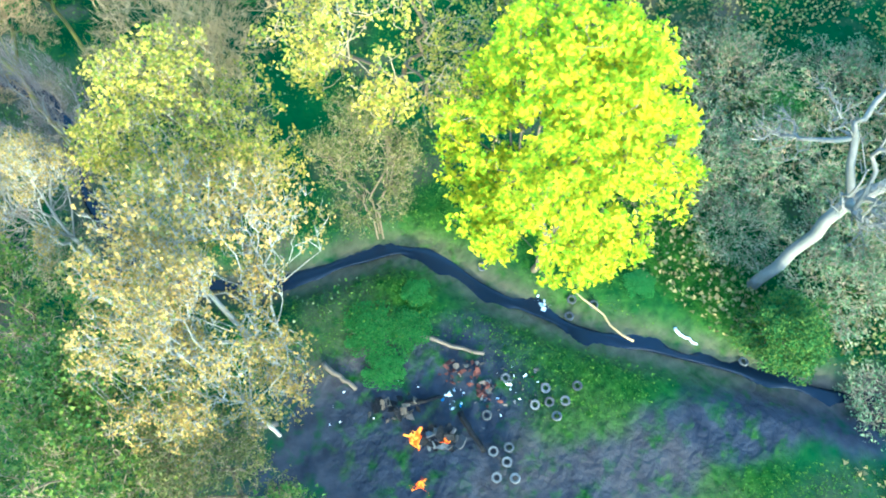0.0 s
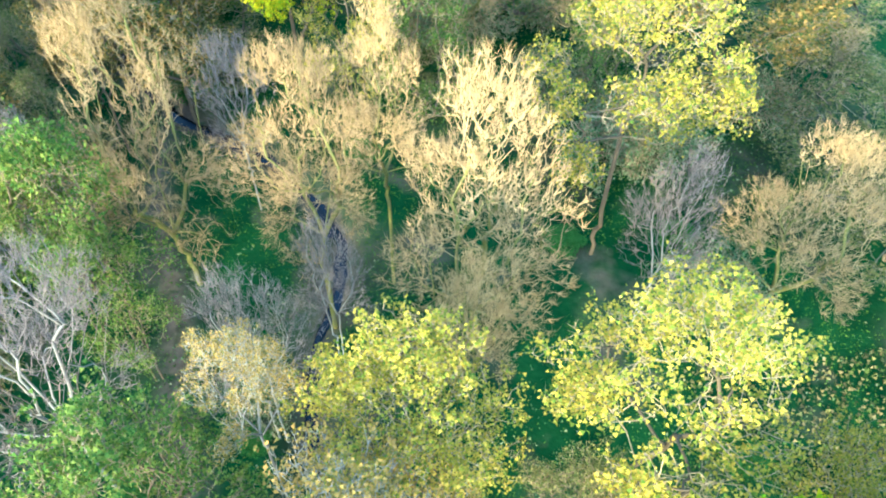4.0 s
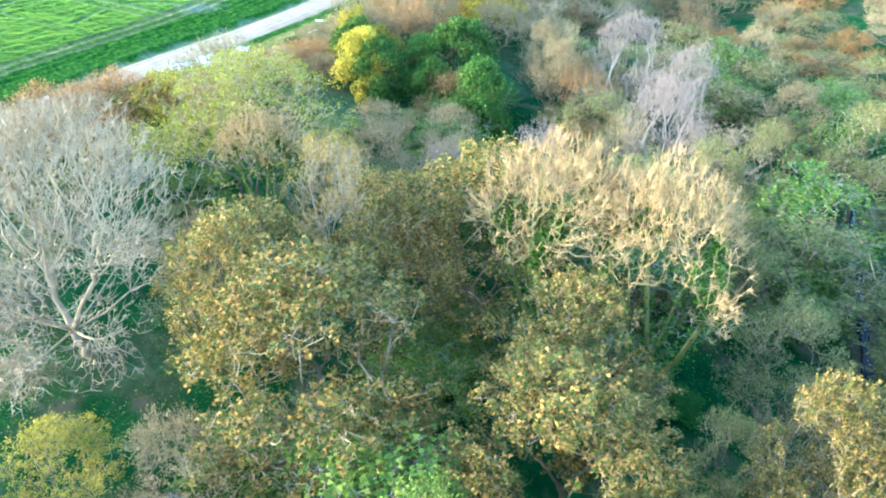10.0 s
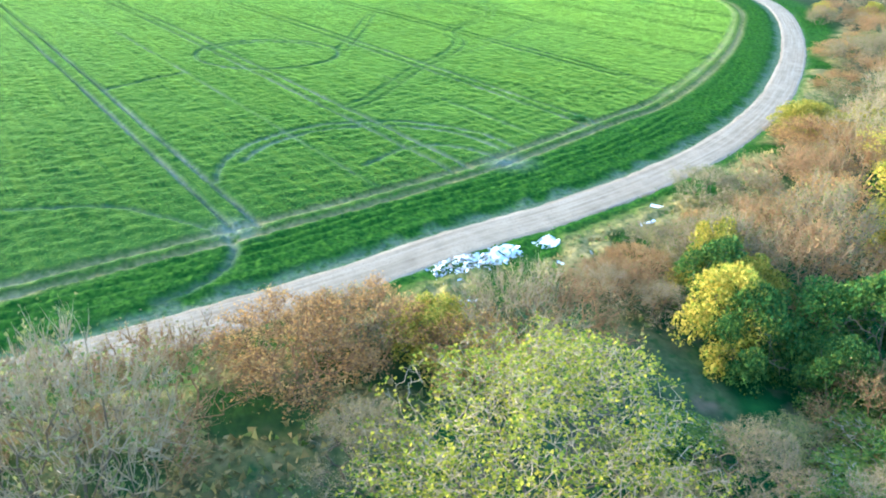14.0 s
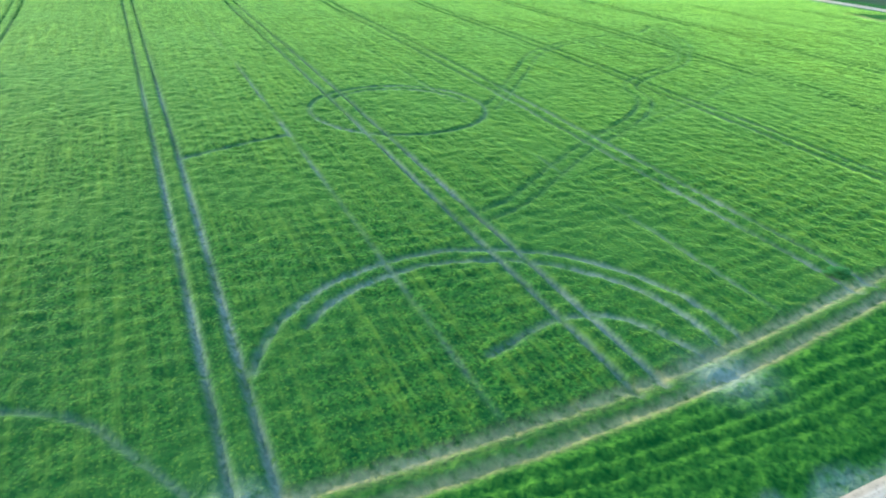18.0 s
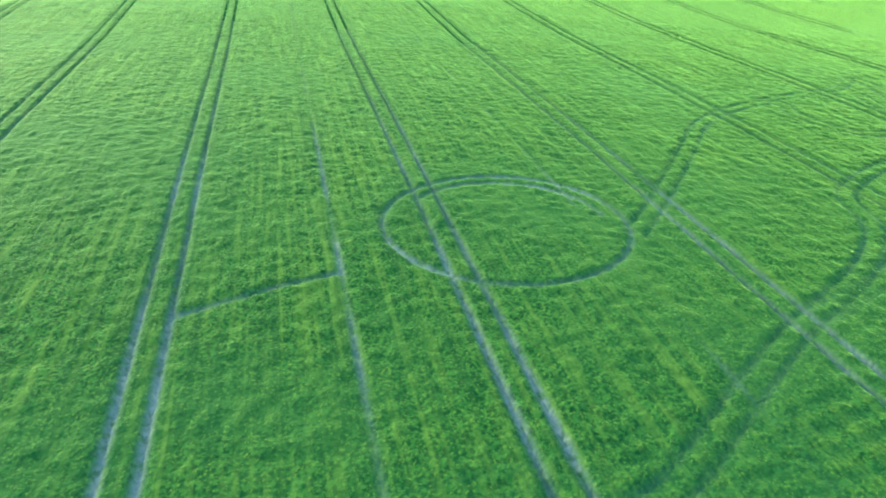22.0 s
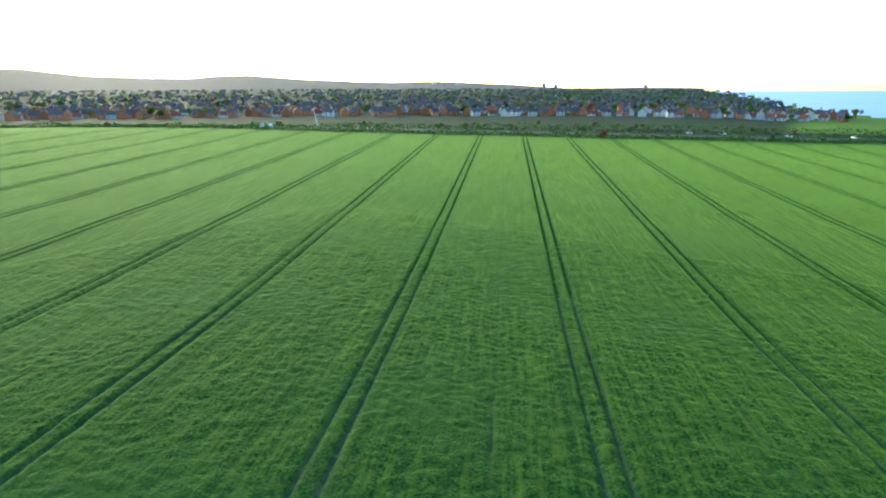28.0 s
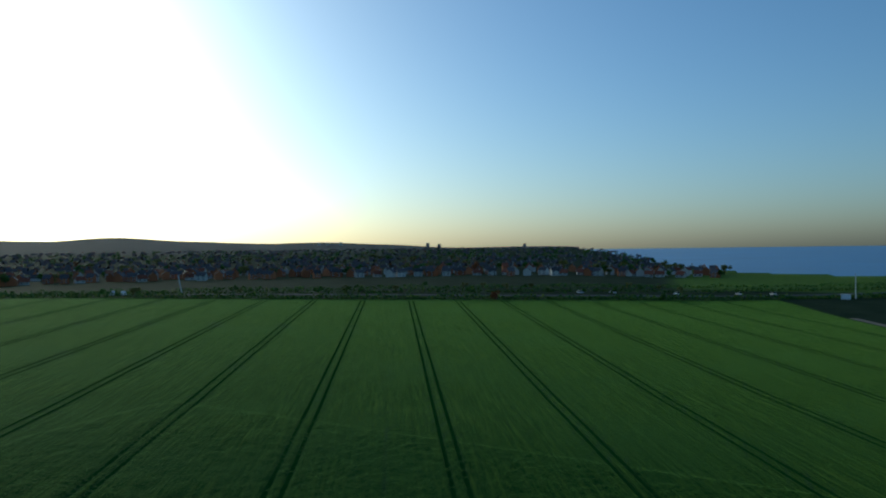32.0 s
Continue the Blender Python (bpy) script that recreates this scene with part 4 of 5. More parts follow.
plant("scrub", -68.4, 30.2, 2.4, 2.8, 1)
plant("scrub", -66.6, 27.0, 2.6, 3.2)
plant("dark", -72.3, 41.7, 2.2, 3.0)
plant("lime", -68.0, 40.4, 2.2, 2.6)
plant("scrub", -70.0, 15.6, 2.0, 1.6)
plant("scrub", -69.6, 18.2, 2.2, 1.8)
plant("lime", -68.2, 22.8, 2.1, 2.4)
plant("ivied", -48.8, 24.2, 2.6, 6.6)
plant("grey", -44.2, 34.6, 2.6, 5.6)
for x, y, wide, kind in ((-75.6, 35.0, 1.5, "scrub"), (-77.6, 37.8, 1.7, "russet"), (-80.6, 40.4, 1.3, "scrub"), (-76.4, 39.0, 1.6, "scrub"), (-79.0, 43.0, 1.9, "scrub"), (-84.2, 46.6, 1.4, "russet"), (-82.4, 44.4, 1.2, "scrub"), (-86.2, 50.0, 1.3, "scrub"), (-73.8, 36.6, 1.8, "scrub")):
    plant(kind, x, y, wide, level(x, y) + wide * 1.05)
plant("olive", -36.0, 55.0, 3.8, 8)
plant("olive", -34.0, 64.0, 4.6, 8)
plant("olive", -26.6, 62.0, 4.6, 8)
plant("grey", -41.9, 51.8, 4.0, 8, 0)
plant("brown", -42.0, 31.6, 3.4, 6)
plant("brown", -46.6, 36.6, 3.6, 6)
plant("olive", -19.8, 27.6, 2.4, 6)
plant("grey", -17.2, 24.3, 2.2, 6, 1)
plant("grey", -9.2, 28.0, 2.2, 6.5, 1)
plant("yellow", -3.8, 34.1, 2.7, 5.5)
plant("pale", 10.7, 37.2, 3.2, 9)
plant("green", 10.1, 33.0, 2.1, 3)
plant("olive", -18.8, 16.6, 2.4, 6)
plant("leafy", -114.6, 45.6, 0.9, -0.9)

# scrub on the slope beyond the maple, and along the outer side of the farm track
for kind, x, y, wide, tall in (("mist", 15.5, 1.0, 2.2, 1.5), ("mist", 18.5, -1.2, 2.4, 1.4), ("mist", 20.5, 3.6, 2.4, 1.6), ("mist", 14.0, -2.2, 1.7, 1.0), ("mist", 14.8, -6.6, 2.0, 1.5), ("mist", 17.6, -5.4, 1.8, 1.3), ("dark", 11.2, -6.4, 1.2, 1.6), ("leafy", 20.8, 0.8, 1.4, 1.0), ("mist", 24.0, -1.5, 2.6, 1.8), ("leafy", 9.0, -1.0, 1.4, 0.8), ("mist", 22.0, -7.0, 2.2, 1.4), ("mist", 12.8, -11.5, 1.8, 1.2)):
    plant(kind, x, y, wide, level(x, y) + tall)
belt = random.Random(33)
for n in range(90):
    out = beside(ROAD, -belt.uniform(6.5, 24))
    x, y = out[belt.randrange(80, 135)]
    kind = belt.choice(("russet", "scrub", "scrub", "brown", "lime", "olive", "russet", "scrub"))
    wide = belt.uniform(2.0, 3.4)
    if min(math.hypot(x - a, y - b) - 0.6 * (r + wide) for a, b, r in PLANTED) > 0 and np.hypot(*(ROAD - (x, y)).T).min() > 3.2 + wide:
        plant(kind, x, y, wide, level(x, y) + wide * belt.uniform(0.8, 1.3))
# bushes past the far corner of the field
for n in range(34):
    s = belt.random()
    x, y = -325 - 150 * s + belt.uniform(0, 14), 101 - 62 * s + belt.uniform(0, 36)
    wide = belt.uniform(2.6, 4.8)
    plant(belt.choice(("far_olive", "lime", "scrub", "russet", "far_green", "far_olive")), x, y, wide, level(x, y) + wide * belt.uniform(1.0, 1.5))
# the rest of the wood, out to its far side
rest = random.Random(21)


def keep_clear(x, y):
    # clearings, then boxes where filler trees would hide placed ones from the camera
    return math.hypot(x + 3, y + 2) < 12 or math.hypot(x - 4, y - 30) < 7.5 or math.hypot(x - 8, y + 6) < 9 or math.hypot(x + 12, y - 19) < 4 or (-66 < x < -45 and 12 < y < 50) or (-17 < x < 22 and -14 < y < 33) or (-46 < x < -25 and 4 < y < 18)


def fill(kind, count, bounds, close, high):
    """Fills the gaps between the trees that stand already."""
    placed = 0
    for _ in range(2500):
        if placed == count:
            break
        x, y = rest.uniform(*bounds[:2]), rest.uniform(*bounds[2:])
        wide = rest.uniform(0.7, 1.0) * KINDS[kind][0]["wide"]
        if np.hypot(*(ROAD - (x, y)).T).min() < (24 if y < 56 else 13) or x < float(np.interp(y, ROAD[:130, 1], ROAD[:130, 0])) or keep_clear(x, y):
            continue
        if min(math.hypot(x - a, y - b) - close * (r + wide) for a, b, r in PLANTED) < 0:
            continue
        plant(kind, x, y, wide, level(x, y) + high * KINDS[kind][0]["tall"] * rest.uniform(0.85, 1.1))
        placed += 1


fill("oak", 3, (-42, 20, 18, 36), 0.62, 1.0)
for kind, count in (("far_olive", 46), ("brown", 10), ("far_green", 18)):
    fill(kind, count, (-66, 26, -14, 80), 0.62, 1.15)
for kind, count in (("far_grey", 24), ("far_olive", 22), ("russet", 26), ("scrub", 30)):
    fill(kind, count, (-128, -40, 56, 122), 0.56, 0.75)
# bushes under the trees
for kind, count in (("far_green", 46), ("scrub", 24), ("far_olive", 40), ("leafy", 60), ("mist", 40)):
    for _ in range(count):
        x, y = rest.uniform(-62, 20), rest.uniform(8, 80)
        if x < np.interp(y, ROAD[:120, 1], ROAD[:120, 0]) + 17 or math.hypot(x - 3, y - 29) < 5 or math.hypot(x + 12, y - 19) < 3.5 or float(off_line(STREAM[::4], np.array([x]), np.array([y]))[0]) < 1.5:
            continue
        if kind != "leafy" and kind != "mist" and x > -17 and y < 33:
            continue
        wide = rest.uniform(1.3, 2.4)
        plant(kind, x, y, wide, level(x, y) + wide * rest.uniform(1.4, 2.3))


# ---- wheel tracks that run on to the far side of the field ----
# pressed crop coloured dark in place of the shade in deep ruts
TRACK = plain("pressed_crop", (0.018, 0.056, 0.010), (0.030, 0.080, 0.015), 0.6, 0.95, 0.3, 4.0)
TRACK.node_tree.nodes["Principled BSDF"].inputs["Specular IOR Level"].default_value = 0.0
for lane in range(-7, 11):
    v = -72.6 + 22.3 * lane
    for side in (-1.0, 1.0):
        c = v + side
        s = np.arange(150, 640, 5.0)
        px, py = -ROW[0] * s + 0.477 * c, -ROW[1] * s - 0.879 * c
        ok = ((px < -229) | (py < -76)) & (-((px + 120) * 0.85 + (py - 8) * 0.53) < 401) & (py > -370) & (py < 60 - 0.3 * (px + 262) * 0)
        ok &= py < np.interp(px, np.sort(HEAD[:, 0]), HEAD[np.argsort(HEAD[:, 0]), 1]) - 2
        if ok.sum() > 3:
            ribbon("wheel_track", np.stack([px[ok], py[ok]], 1), 0.30, 0.13, TRACK, "wheel track pressed into the green crop, rut shade painted in", "wheel track", 3, -0.02, 0.0)


# ---- low growth ----
def scattered(name, seed, count, keep, size, material, label, category, lift=0.1, flat=0.6, bounds=(-60, 20, -12, 62), tall=0.0):
    rng = np.random.RandomState(seed)
    x, y = rng.uniform(bounds[0], bounds[1], count * 4), rng.uniform(bounds[2], bounds[3], count * 4)
    ok = np.where(keep(x, y) > rng.rand(count * 4))[0][:count]
    x, y = x[ok], y[ok]
    z = height(x, y) + lift + tall * rng.rand(len(x)) * wave(x, y, 1.6)
    v, f = leaves_at(rng, np.stack([x, y, z], 1), size, flat)
    tagged(mesh_ob(name, v, f, material), label, category, kind="stuff")


def from_road(x, y):
    return x - np.interp(y, np.r_[ROAD[:120, 1], 250], np.r_[ROAD[:120, 0], -330])


def bare_spot(x, y):
    return step(4.0, 6.5, np.hypot((x + 4.2) * 0.75, y - 0.2)) * step(0.7, 1.4, off_line(STREAM[::4], x, y)) * step(1.6, 2.6, off_line(ASH_WAY[::4], x, y))


scattered("undergrowth", 5, 120000, lambda x, y: step(14, 22, from_road(x, y)) * step(0.25, 0.6, wave(x, y, 4)) * bare_spot(x, y), 0.085, LEAF_IVY, "low green undergrowth and ivy on the wood's floor", "undergrowth", 0.05, 0.6, tall=0.8)
scattered("bramble", 6, 8000, lambda x, y: step(14, 22, from_road(x, y)) * step(0.5, 0.75, wave(x + 40, y, 6)) * bare_spot(x, y) * (np.hypot(x - 4, y + 4) > 12) * (np.hypot(x - 4, y - 30) > 9), 0.11, LEAF_MIST, "grey-green bramble and dead stalks among the trees", "bramble", 0.1, 1.2, tall=1.2)
scattered("dead_grass", 7, 12000, lambda x, y: step(0.3, 0.6, wave(x, y, 3)) * bare_spot(x, y), 0.18, STRAW, "pale dead grass on the open slope", "grass", 0.05, 1.0, (9, 30, -14, 16), 0.5)
scattered("meadow_grass", 8, 50000, lambda x, y: step(0.2, 0.6, wave(x, y, 3)) * bare_spot(x, y), 0.05, LEAF_IVY, "short green grass round the burnt clearing", "grass", 0.0, 0.9, (-8, 16, -14, 12), 0.1)
scattered("dry_tussocks", 9, 34000, lambda x, y: step(5.5, 8.5, from_road(x, y)) * step(20, 12, from_road(x, y)) * step(0.3, 0.62, wave(x, y, 3.5)), 0.42, STRAW, "straw-coloured grass tussocks beside the farm track", "grass", 0.0, 2.2, (-110, -50, -25, 82), 0.5)
scattered("verge_grass", 10, 26000, lambda x, y: step(2.6, 3.4, from_road(x, y)) * step(10, 6, from_road(x, y)), 0.26, LEAF_GREEN, "rough green verge grass beside the farm track", "grass", 0.0, 1.6, (-110, -50, -25, 82), 0.15)


# ---- the burnt clearing by the stream ----
SOOT = plain("soot", (0.012, 0.012, 0.013), (0.035, 0.033, 0.032), 4.0, 0.9, 0.5)
RUBBER = plain("old_rubber", (0.10, 0.10, 0.10), (0.17, 0.17, 0.165), 5.0, 0.85, 0.3, 30.0, 0, 0.4)
RUST = plain("red_rubble", (0.13, 0.05, 0.038), (0.085, 0.04, 0.032), 3.0, 0.95, 0.6, 12.0)
PALE_STUFF = plain("white_plaster", (0.78, 0.79, 0.80), (0.60, 0.62, 0.64), 1.5, 0.7, 0.3, 10.0, 0, 0.15)
BLUE_STUFF = plain("blue_plastic", (0.05, 0.25, 0.55), (0.04, 0.18, 0.42), 3.0, 0.4, 0.1)
WOOD = plain("weathered_wood", (0.20, 0.16, 0.12), (0.11, 0.085, 0.06), 3.0, 0.9, 0.5)


def tyre_mesh():
    bm = bmesh.new()
    prof = [(0.17, -0.075), (0.19, -0.09), (0.27, -0.095), (0.30, -0.06), (0.305, 0.0), (0.30, 0.06), (0.27, 0.095), (0.19, 0.09), (0.17, 0.075), (0.20, 0.0)]
    rings = []
    for k in range(20):
        a = k * math.pi / 10
        rings.append([bm.verts.new((math.cos(a) * r, math.sin(a) * r, z)) for r, z in prof])
    for k in range(20):
        for j in range(len(prof)):
            bm.faces.new((rings[k][j], rings[(k + 1) % 20][j], rings[(k + 1) % 20][(j + 1) % len(prof)], rings[k][(j + 1) % len(prof)]))
    return bm


first_tyre = part("tyre", tyre_mesh(), RUBBER, None)
tagged(first_tyre, "worn grey car tyre dumped on the ground", "tyre", "dumped tyres")
spots = [(-0.6, -1.9), (-0.05, -2.2), (-0.5, -2.55), (-1.2, -2.7), (-0.7, -3.2), (0.2, -0.7), (1.8, -0.1), (4.7, 4.3), (1.9, -1.7), (2.4, -2.0), (2.7, -1.5), (2.9, -2.4), (2.2, -2.6), (3.7, -2.3), (6.4, 0.5), (5.9, 0.1), (6.9, -0.3), (9.8, -6.2)]
for n, (x, y) in enumerate(spots):
    z = level(x, y) + 0.12
    # shrunk below a car tyre's true size to fit the camera's view
    m = pose(x, y, z, dice.uniform(-14, 14), dice.uniform(-14, 14), dice.uniform(0, 360)) @ Matrix.Scale(0.68, 4)
    if n:
        copy_thing(first_tyre, m).scale = (0.68, 0.68, 0.68)
    else:
        first_tyre.matrix_basis = m


def log(x0, y0, x1, y1, r, material=WOOD, label="fallen weathered log lying on the ground", lift=0.05, seed=1):
    rng = np.random.RandomState(seed)
    s = np.linspace(0, 1, 7)
    p = np.stack([x0 + (x1 - x0) * s, y0 + (y1 - y0) * s], 1) + rng.normal(size=(7, 2)) * 0.04
    z = height(p[:, 0], p[:, 1]) + r * 0.7 + lift
    top = tagged(new("log"), label, "log")
    v, f = tubes([(np.column_stack([p, z]), np.linspace(r, r * 0.7, 7))], 7)
    mesh_ob("stem", v, f + [tuple(range(6, -1, -1)), tuple(range(42, 49))], material, top, True)
    return top


log(-3.3, 5.4, -3.0, 3.7, 0.12, seed=2)
log(-7.3, 5.5, -6.2, 4.5, 0.16, seed=3)
log(-0.5, 0.1, -0.9, -1.7, 0.13, SOOT, "charred black log beside the fire", seed=4)
log(0.4, 3.6, 1.9, 1.2, 0.10, seed=5)
log(-1.9, 1.9, -0.6, 1.0, 0.10, SOOT, "charred black log beside the fire", seed=6)
log(8.6, -3.3, 8.9, -4.4, 0.07, PALE_STUFF, "white plastic pipe lying in the grass", seed=7)
log(6.9, -2.6, 6.6, 0.6, 0.05, BARK_PALE, "thin bare sapling fallen across the stream", 0.5, seed=8)


def flame_mesh(seed, tall, wide):
    rng = np.random.RandomState(seed)
    lines = []
    for _ in range(7):
        p = np.array([rng.normal() * wide * 0.5, rng.normal() * wide * 0.5, 0])
        pts = [p + (rng.normal() * 0.04 * k, rng.normal() * 0.04 * k, tall * k / 5 * rng.uniform(0.7, 1.1)) for k in range(6)]
        lines.append((np.array(pts), wide * 0.45 * np.array([0.7, 1.0, 0.85, 0.6, 0.3, 0.03])))
    return tubes(lines, 7)


fm, fns, fls, fb = nodes_of("flame")
fe = fns.new("ShaderNodeEmission")
fat = fns.new("ShaderNodeTexCoord").outputs["Object"]
fls.new(mixed(fns, fls, noise_of(fns, fls, 5.0, 3, fat, 0.4, 0.6), (1.0, 0.07, 0.004), (1.0, 0.42, 0.05)), fe.inputs[0])
fe.inputs[1].default_value = 0.7
fls.new(fe.outputs[0], fns["Material Output"].inputs[0])
for n, (x, y, tall, wide) in enumerate(((-2.6, 0.5, 0.34, 0.24), (-1.6, -0.35, 0.22, 0.09), (-3.5, -0.9, 0.16, 0.08))):
    f = tagged(new("fire"), "orange flames rising from burning rubbish on ash", "fire", "fires in the clearing")
    f.location = (x, y, level(x, y) - 0.03)
    mesh_ob("flame", *flame_mesh(n, tall, wide), fm, f, True)


def heap(name, x, y, long, wide, tall, turn, count, mats, label, category, seed, bits=0.35):
    """A heap of broken sheets and lumps, each a piece of its own, on a low mound."""
    rng = random.Random(seed)
    top = tagged(new(name), label, category)
    top.matrix_basis = pose(x, y, level(x, y), 0, 0, turn)
    shapes = []
    for k in range(5):
        bm = bmesh.new()
        n = rng.choice((4, 5, 6))
        base = []
        for j in range(n):
            a = 2 * math.pi * (j + rng.uniform(-0.25, 0.25)) / n
            base.append(bm.verts.new((math.cos(a) * rng.uniform(0.6, 1.1), math.sin(a) * rng.uniform(0.4, 0.9), 0)))
        face = bm.faces.new(base)
        ext = bmesh.ops.extrude_face_region(bm, geom=[face])
        bmesh.ops.translate(bm, verts=[v for v in ext["geom"] if isinstance(v, bmesh.types.BMVert)], vec=(0, 0, 0.12))
        bmesh.ops.recalc_face_normals(bm, faces=bm.faces)
        me = bpy.data.meshes.new("piece")
        bm.to_mesh(me)
        bm.free()
        shapes.append(me)
    kinds = {}
    for k in range(count):
        mat = rng.choice(mats)
        base = rng.choice(shapes)
        key = (base.name, mat.name)
        if key not in kinds:
            kinds[key] = base.copy()
            kinds[key].materials.append(mat)
        a, r = rng.uniform(0, 6.28), math.sqrt(rng.random())
        ob = new("piece", kinds[key])
        ob.parent = top
        s = rng.uniform(0.25, 1.0) ** 1.6 * bits
        ob.matrix_basis = Matrix.LocRotScale((math.cos(a) * r * long, math.sin(a) * r * wide, tall * (1 - r * r) * rng.uniform(0.2, 1) + 0.02), Euler((rng.gauss(0, 0.45), rng.gauss(0, 0.45), rng.uniform(0, 6.28))), (s * rng.uniform(0.7, 1.6), s, s * rng.uniform(0.5, 1.5)))
    return top


heap("burnt_heap", -1.7, -0.2, 0.9, 0.55, 0.45, -40, 46, [SOOT, SOOT, RUBBER], "charred heap of burnt rubbish and metal", "heap", 1)
heap("burnt_heap", -2.3, 1.9, 1.2, 0.5, 0.2, -35, 30, [SOOT, WOOD], "charred heap of burnt rubbish and metal", "heap", 2)
heap("rubble_heap", 0.7, 1.3, 1.0, 0.6, 0.15, -40, 40, [RUST, RUST, WOOD], "heap of red brick rubble by the clearing", "heap", 3, 0.22)
heap("rubble_heap", 0.9, 0.0, 0.5, 0.4, 0.15, 0, 24, [RUST, RUBBER], "heap of red brick rubble by the clearing", "heap", 4, 0.2)
heap("litter", -0.3, 0.7, 0.5, 0.4, 0.05, 0, 18, [BLUE_STUFF, PALE_STUFF], "scattered blue and white plastic litter", "litter", 5, 0.13)
heap("litter", -3.0, 1.5, 4.0, 2.2, 0.02, -35, 40, [PALE_STUFF, PALE_STUFF, SOOT], "scattered blue and white plastic litter", "litter", 6, 0.08)
heap("litter", 1.4, -1.0, 2.0, 1.6, 0.03, -35, 60, [PALE_STUFF, WOOD, RUBBER, RUST], "scattered blue and white plastic litter", "litter", 7, 0.13)
heap("litter", 5.6, 1.3, 0.5, 0.4, 0.08, 0, 12, [PALE_STUFF], "scattered blue and white plastic litter", "litter", 8, 0.18)

# the dead tree that leans over the slope
dead = plant_kind("dead_tree", 131, 12, 4.2, 4.4, 330, BARK_ASHEN, BARK_ASHEN, tufts=4, reach=0.8, bends=True, thick=0.014, lobes=13, fork=0.46, shell=0.5, trunk=1.7, skirt=0.5)
dead.matrix_basis = pose(12.6, -4.3, level(12.6, -4.3), 3, 27, 0)
tagged(dead, "leaning dead tree with pale bare branches", "tree")
plant("dark", 11.4, -6.6, 1.4, -3.6)
plant("leafy", 0.3, 4.2, 2.0, -4.5)
plant("leafy", -0.9, 5.4, 1.5, -4.5)
plant("leafy", 1.6, 5.2, 1.3, -4.6)
plant("leafy", -1.5, 3.6, 1.2, -4.9)

# ---- fly-tipped rubbish by the farm track ----
WHITE = plain("white_sheet", (0.82, 0.86, 0.90), (0.66, 0.72, 0.80), 1.5, 0.6, 0.2, 10.0, 0, 0.2)
CARD = plain("brown_card", (0.38, 0.30, 0.22), (0.28, 0.22, 0.16), 2.0, 0.9, 0.2, 10.0)
DIRT = plain("grubby_sheet", (0.34, 0.36, 0.40), (0.20, 0.19, 0.19), 2.5, 0.8, 0.3, 12.0, 0, 0.3)
TIP = "fly-tipped heap of white broken boards and bags"
heap("rubbish_heap", -78.6, 26.0, 3.2, 1.7, 0.8, 118, 560, [WHITE, WHITE, PALE_STUFF, DIRT, DIRT, CARD], TIP, "rubbish heap", 11, 0.29)
heap("rubbish_heap", -80.2, 29.2, 1.9, 1.2, 0.7, 118, 150, [WHITE, WHITE, WHITE, PALE_STUFF], TIP, "rubbish heap", 16, 0.5)
heap("rubbish_heap", -82.0, 33.2, 1.4, 1.0, 0.5, 118, 100, [WHITE, WHITE, PALE_STUFF, DIRT], TIP, "rubbish heap", 12, 0.38)
heap("rubbish_heap", -73.4, 25.2, 1.9, 1.2, 0.4, 110, 150, [WHITE, CARD, DIRT, PALE_STUFF], TIP, "rubbish heap", 13, 0.28)
heap("rubbish_heap", -78.6, 33.6, 2.8, 1.5, 0.15, 118, 80, [WHITE, PALE_STUFF, DIRT, CARD], TIP, "rubbish heap", 14, 0.3)
heap("rubbish_heap", -84.6, 40.4, 4.2, 1.4, 0.05, 120, 26, [WHITE, PALE_STUFF], TIP, "rubbish heap", 15, 0.2)


def board(x, y, long, wide, turn, tilt=6):
    bm = box(bmesh.new(), -long / 2, -wide / 2, 0, long / 2, wide / 2, 0.05, 0.012)
    ob = part("board", bm, WHITE, None)
    ob.matrix_basis = pose(x, y, level(x, y) + 0.32, tilt, 3, turn)
    tagged(ob, "white broken board dumped in the rough grass", "board", "dumped boards")


board(-87.9, 44.5, 1.5, 0.42, 60)
board(-84.8, 42.2, 1.9, 0.3, 118)
board(-82.8, 42.0, 0.9, 0.4, 75)
board(-76.6, 25.2, 2.2, 0.35, 118)
board(-81.9, 33.2, 1.3, 1.0, 60)
board(-78.4, 33.2, 0.9, 0.2, 40)

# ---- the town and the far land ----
# about where the camera ends; far things are placed from here to fit its view
CAMERA_END = (-171.0, -18.5)


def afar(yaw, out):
    return CAMERA_END[0] - math.sin(radians(yaw)) * out, CAMERA_END[1] + math.cos(radians(yaw)) * out


BRICK = plain("red_brick", (0.46, 0.18, 0.075), (0.34, 0.13, 0.06), 0.6, 0.9, 0.2, 6.0, 0, 0.3)
RENDER = plain("pale_render", (0.62, 0.58, 0.52), (0.50, 0.46, 0.40), 0.5, 0.9, 0.1, 6.0, 0, 0.25)
SLATE = plain("slate_roof", (0.085, 0.08, 0.085), (0.13, 0.11, 0.10), 0.5, 0.8, 0.3, 6.0, 0, 0.3)
TILE = plain("red_tiles", (0.26, 0.09, 0.05), (0.19, 0.075, 0.045), 0.5, 0.85, 0.3, 6.0, 0, 0.3)
PANE = plain("window_glass", (0.04, 0.05, 0.06), (0.03, 0.04, 0.05), 1.0, 0.1, 0)
TRIM = plain("white_trim", (0.75, 0.75, 0.73), (0.65, 0.65, 0.63), 1.0, 0.6, 0)
TAR = plain("asphalt", (0.06, 0.06, 0.065), (0.09, 0.09, 0.09), 0.3, 0.9, 0.1)


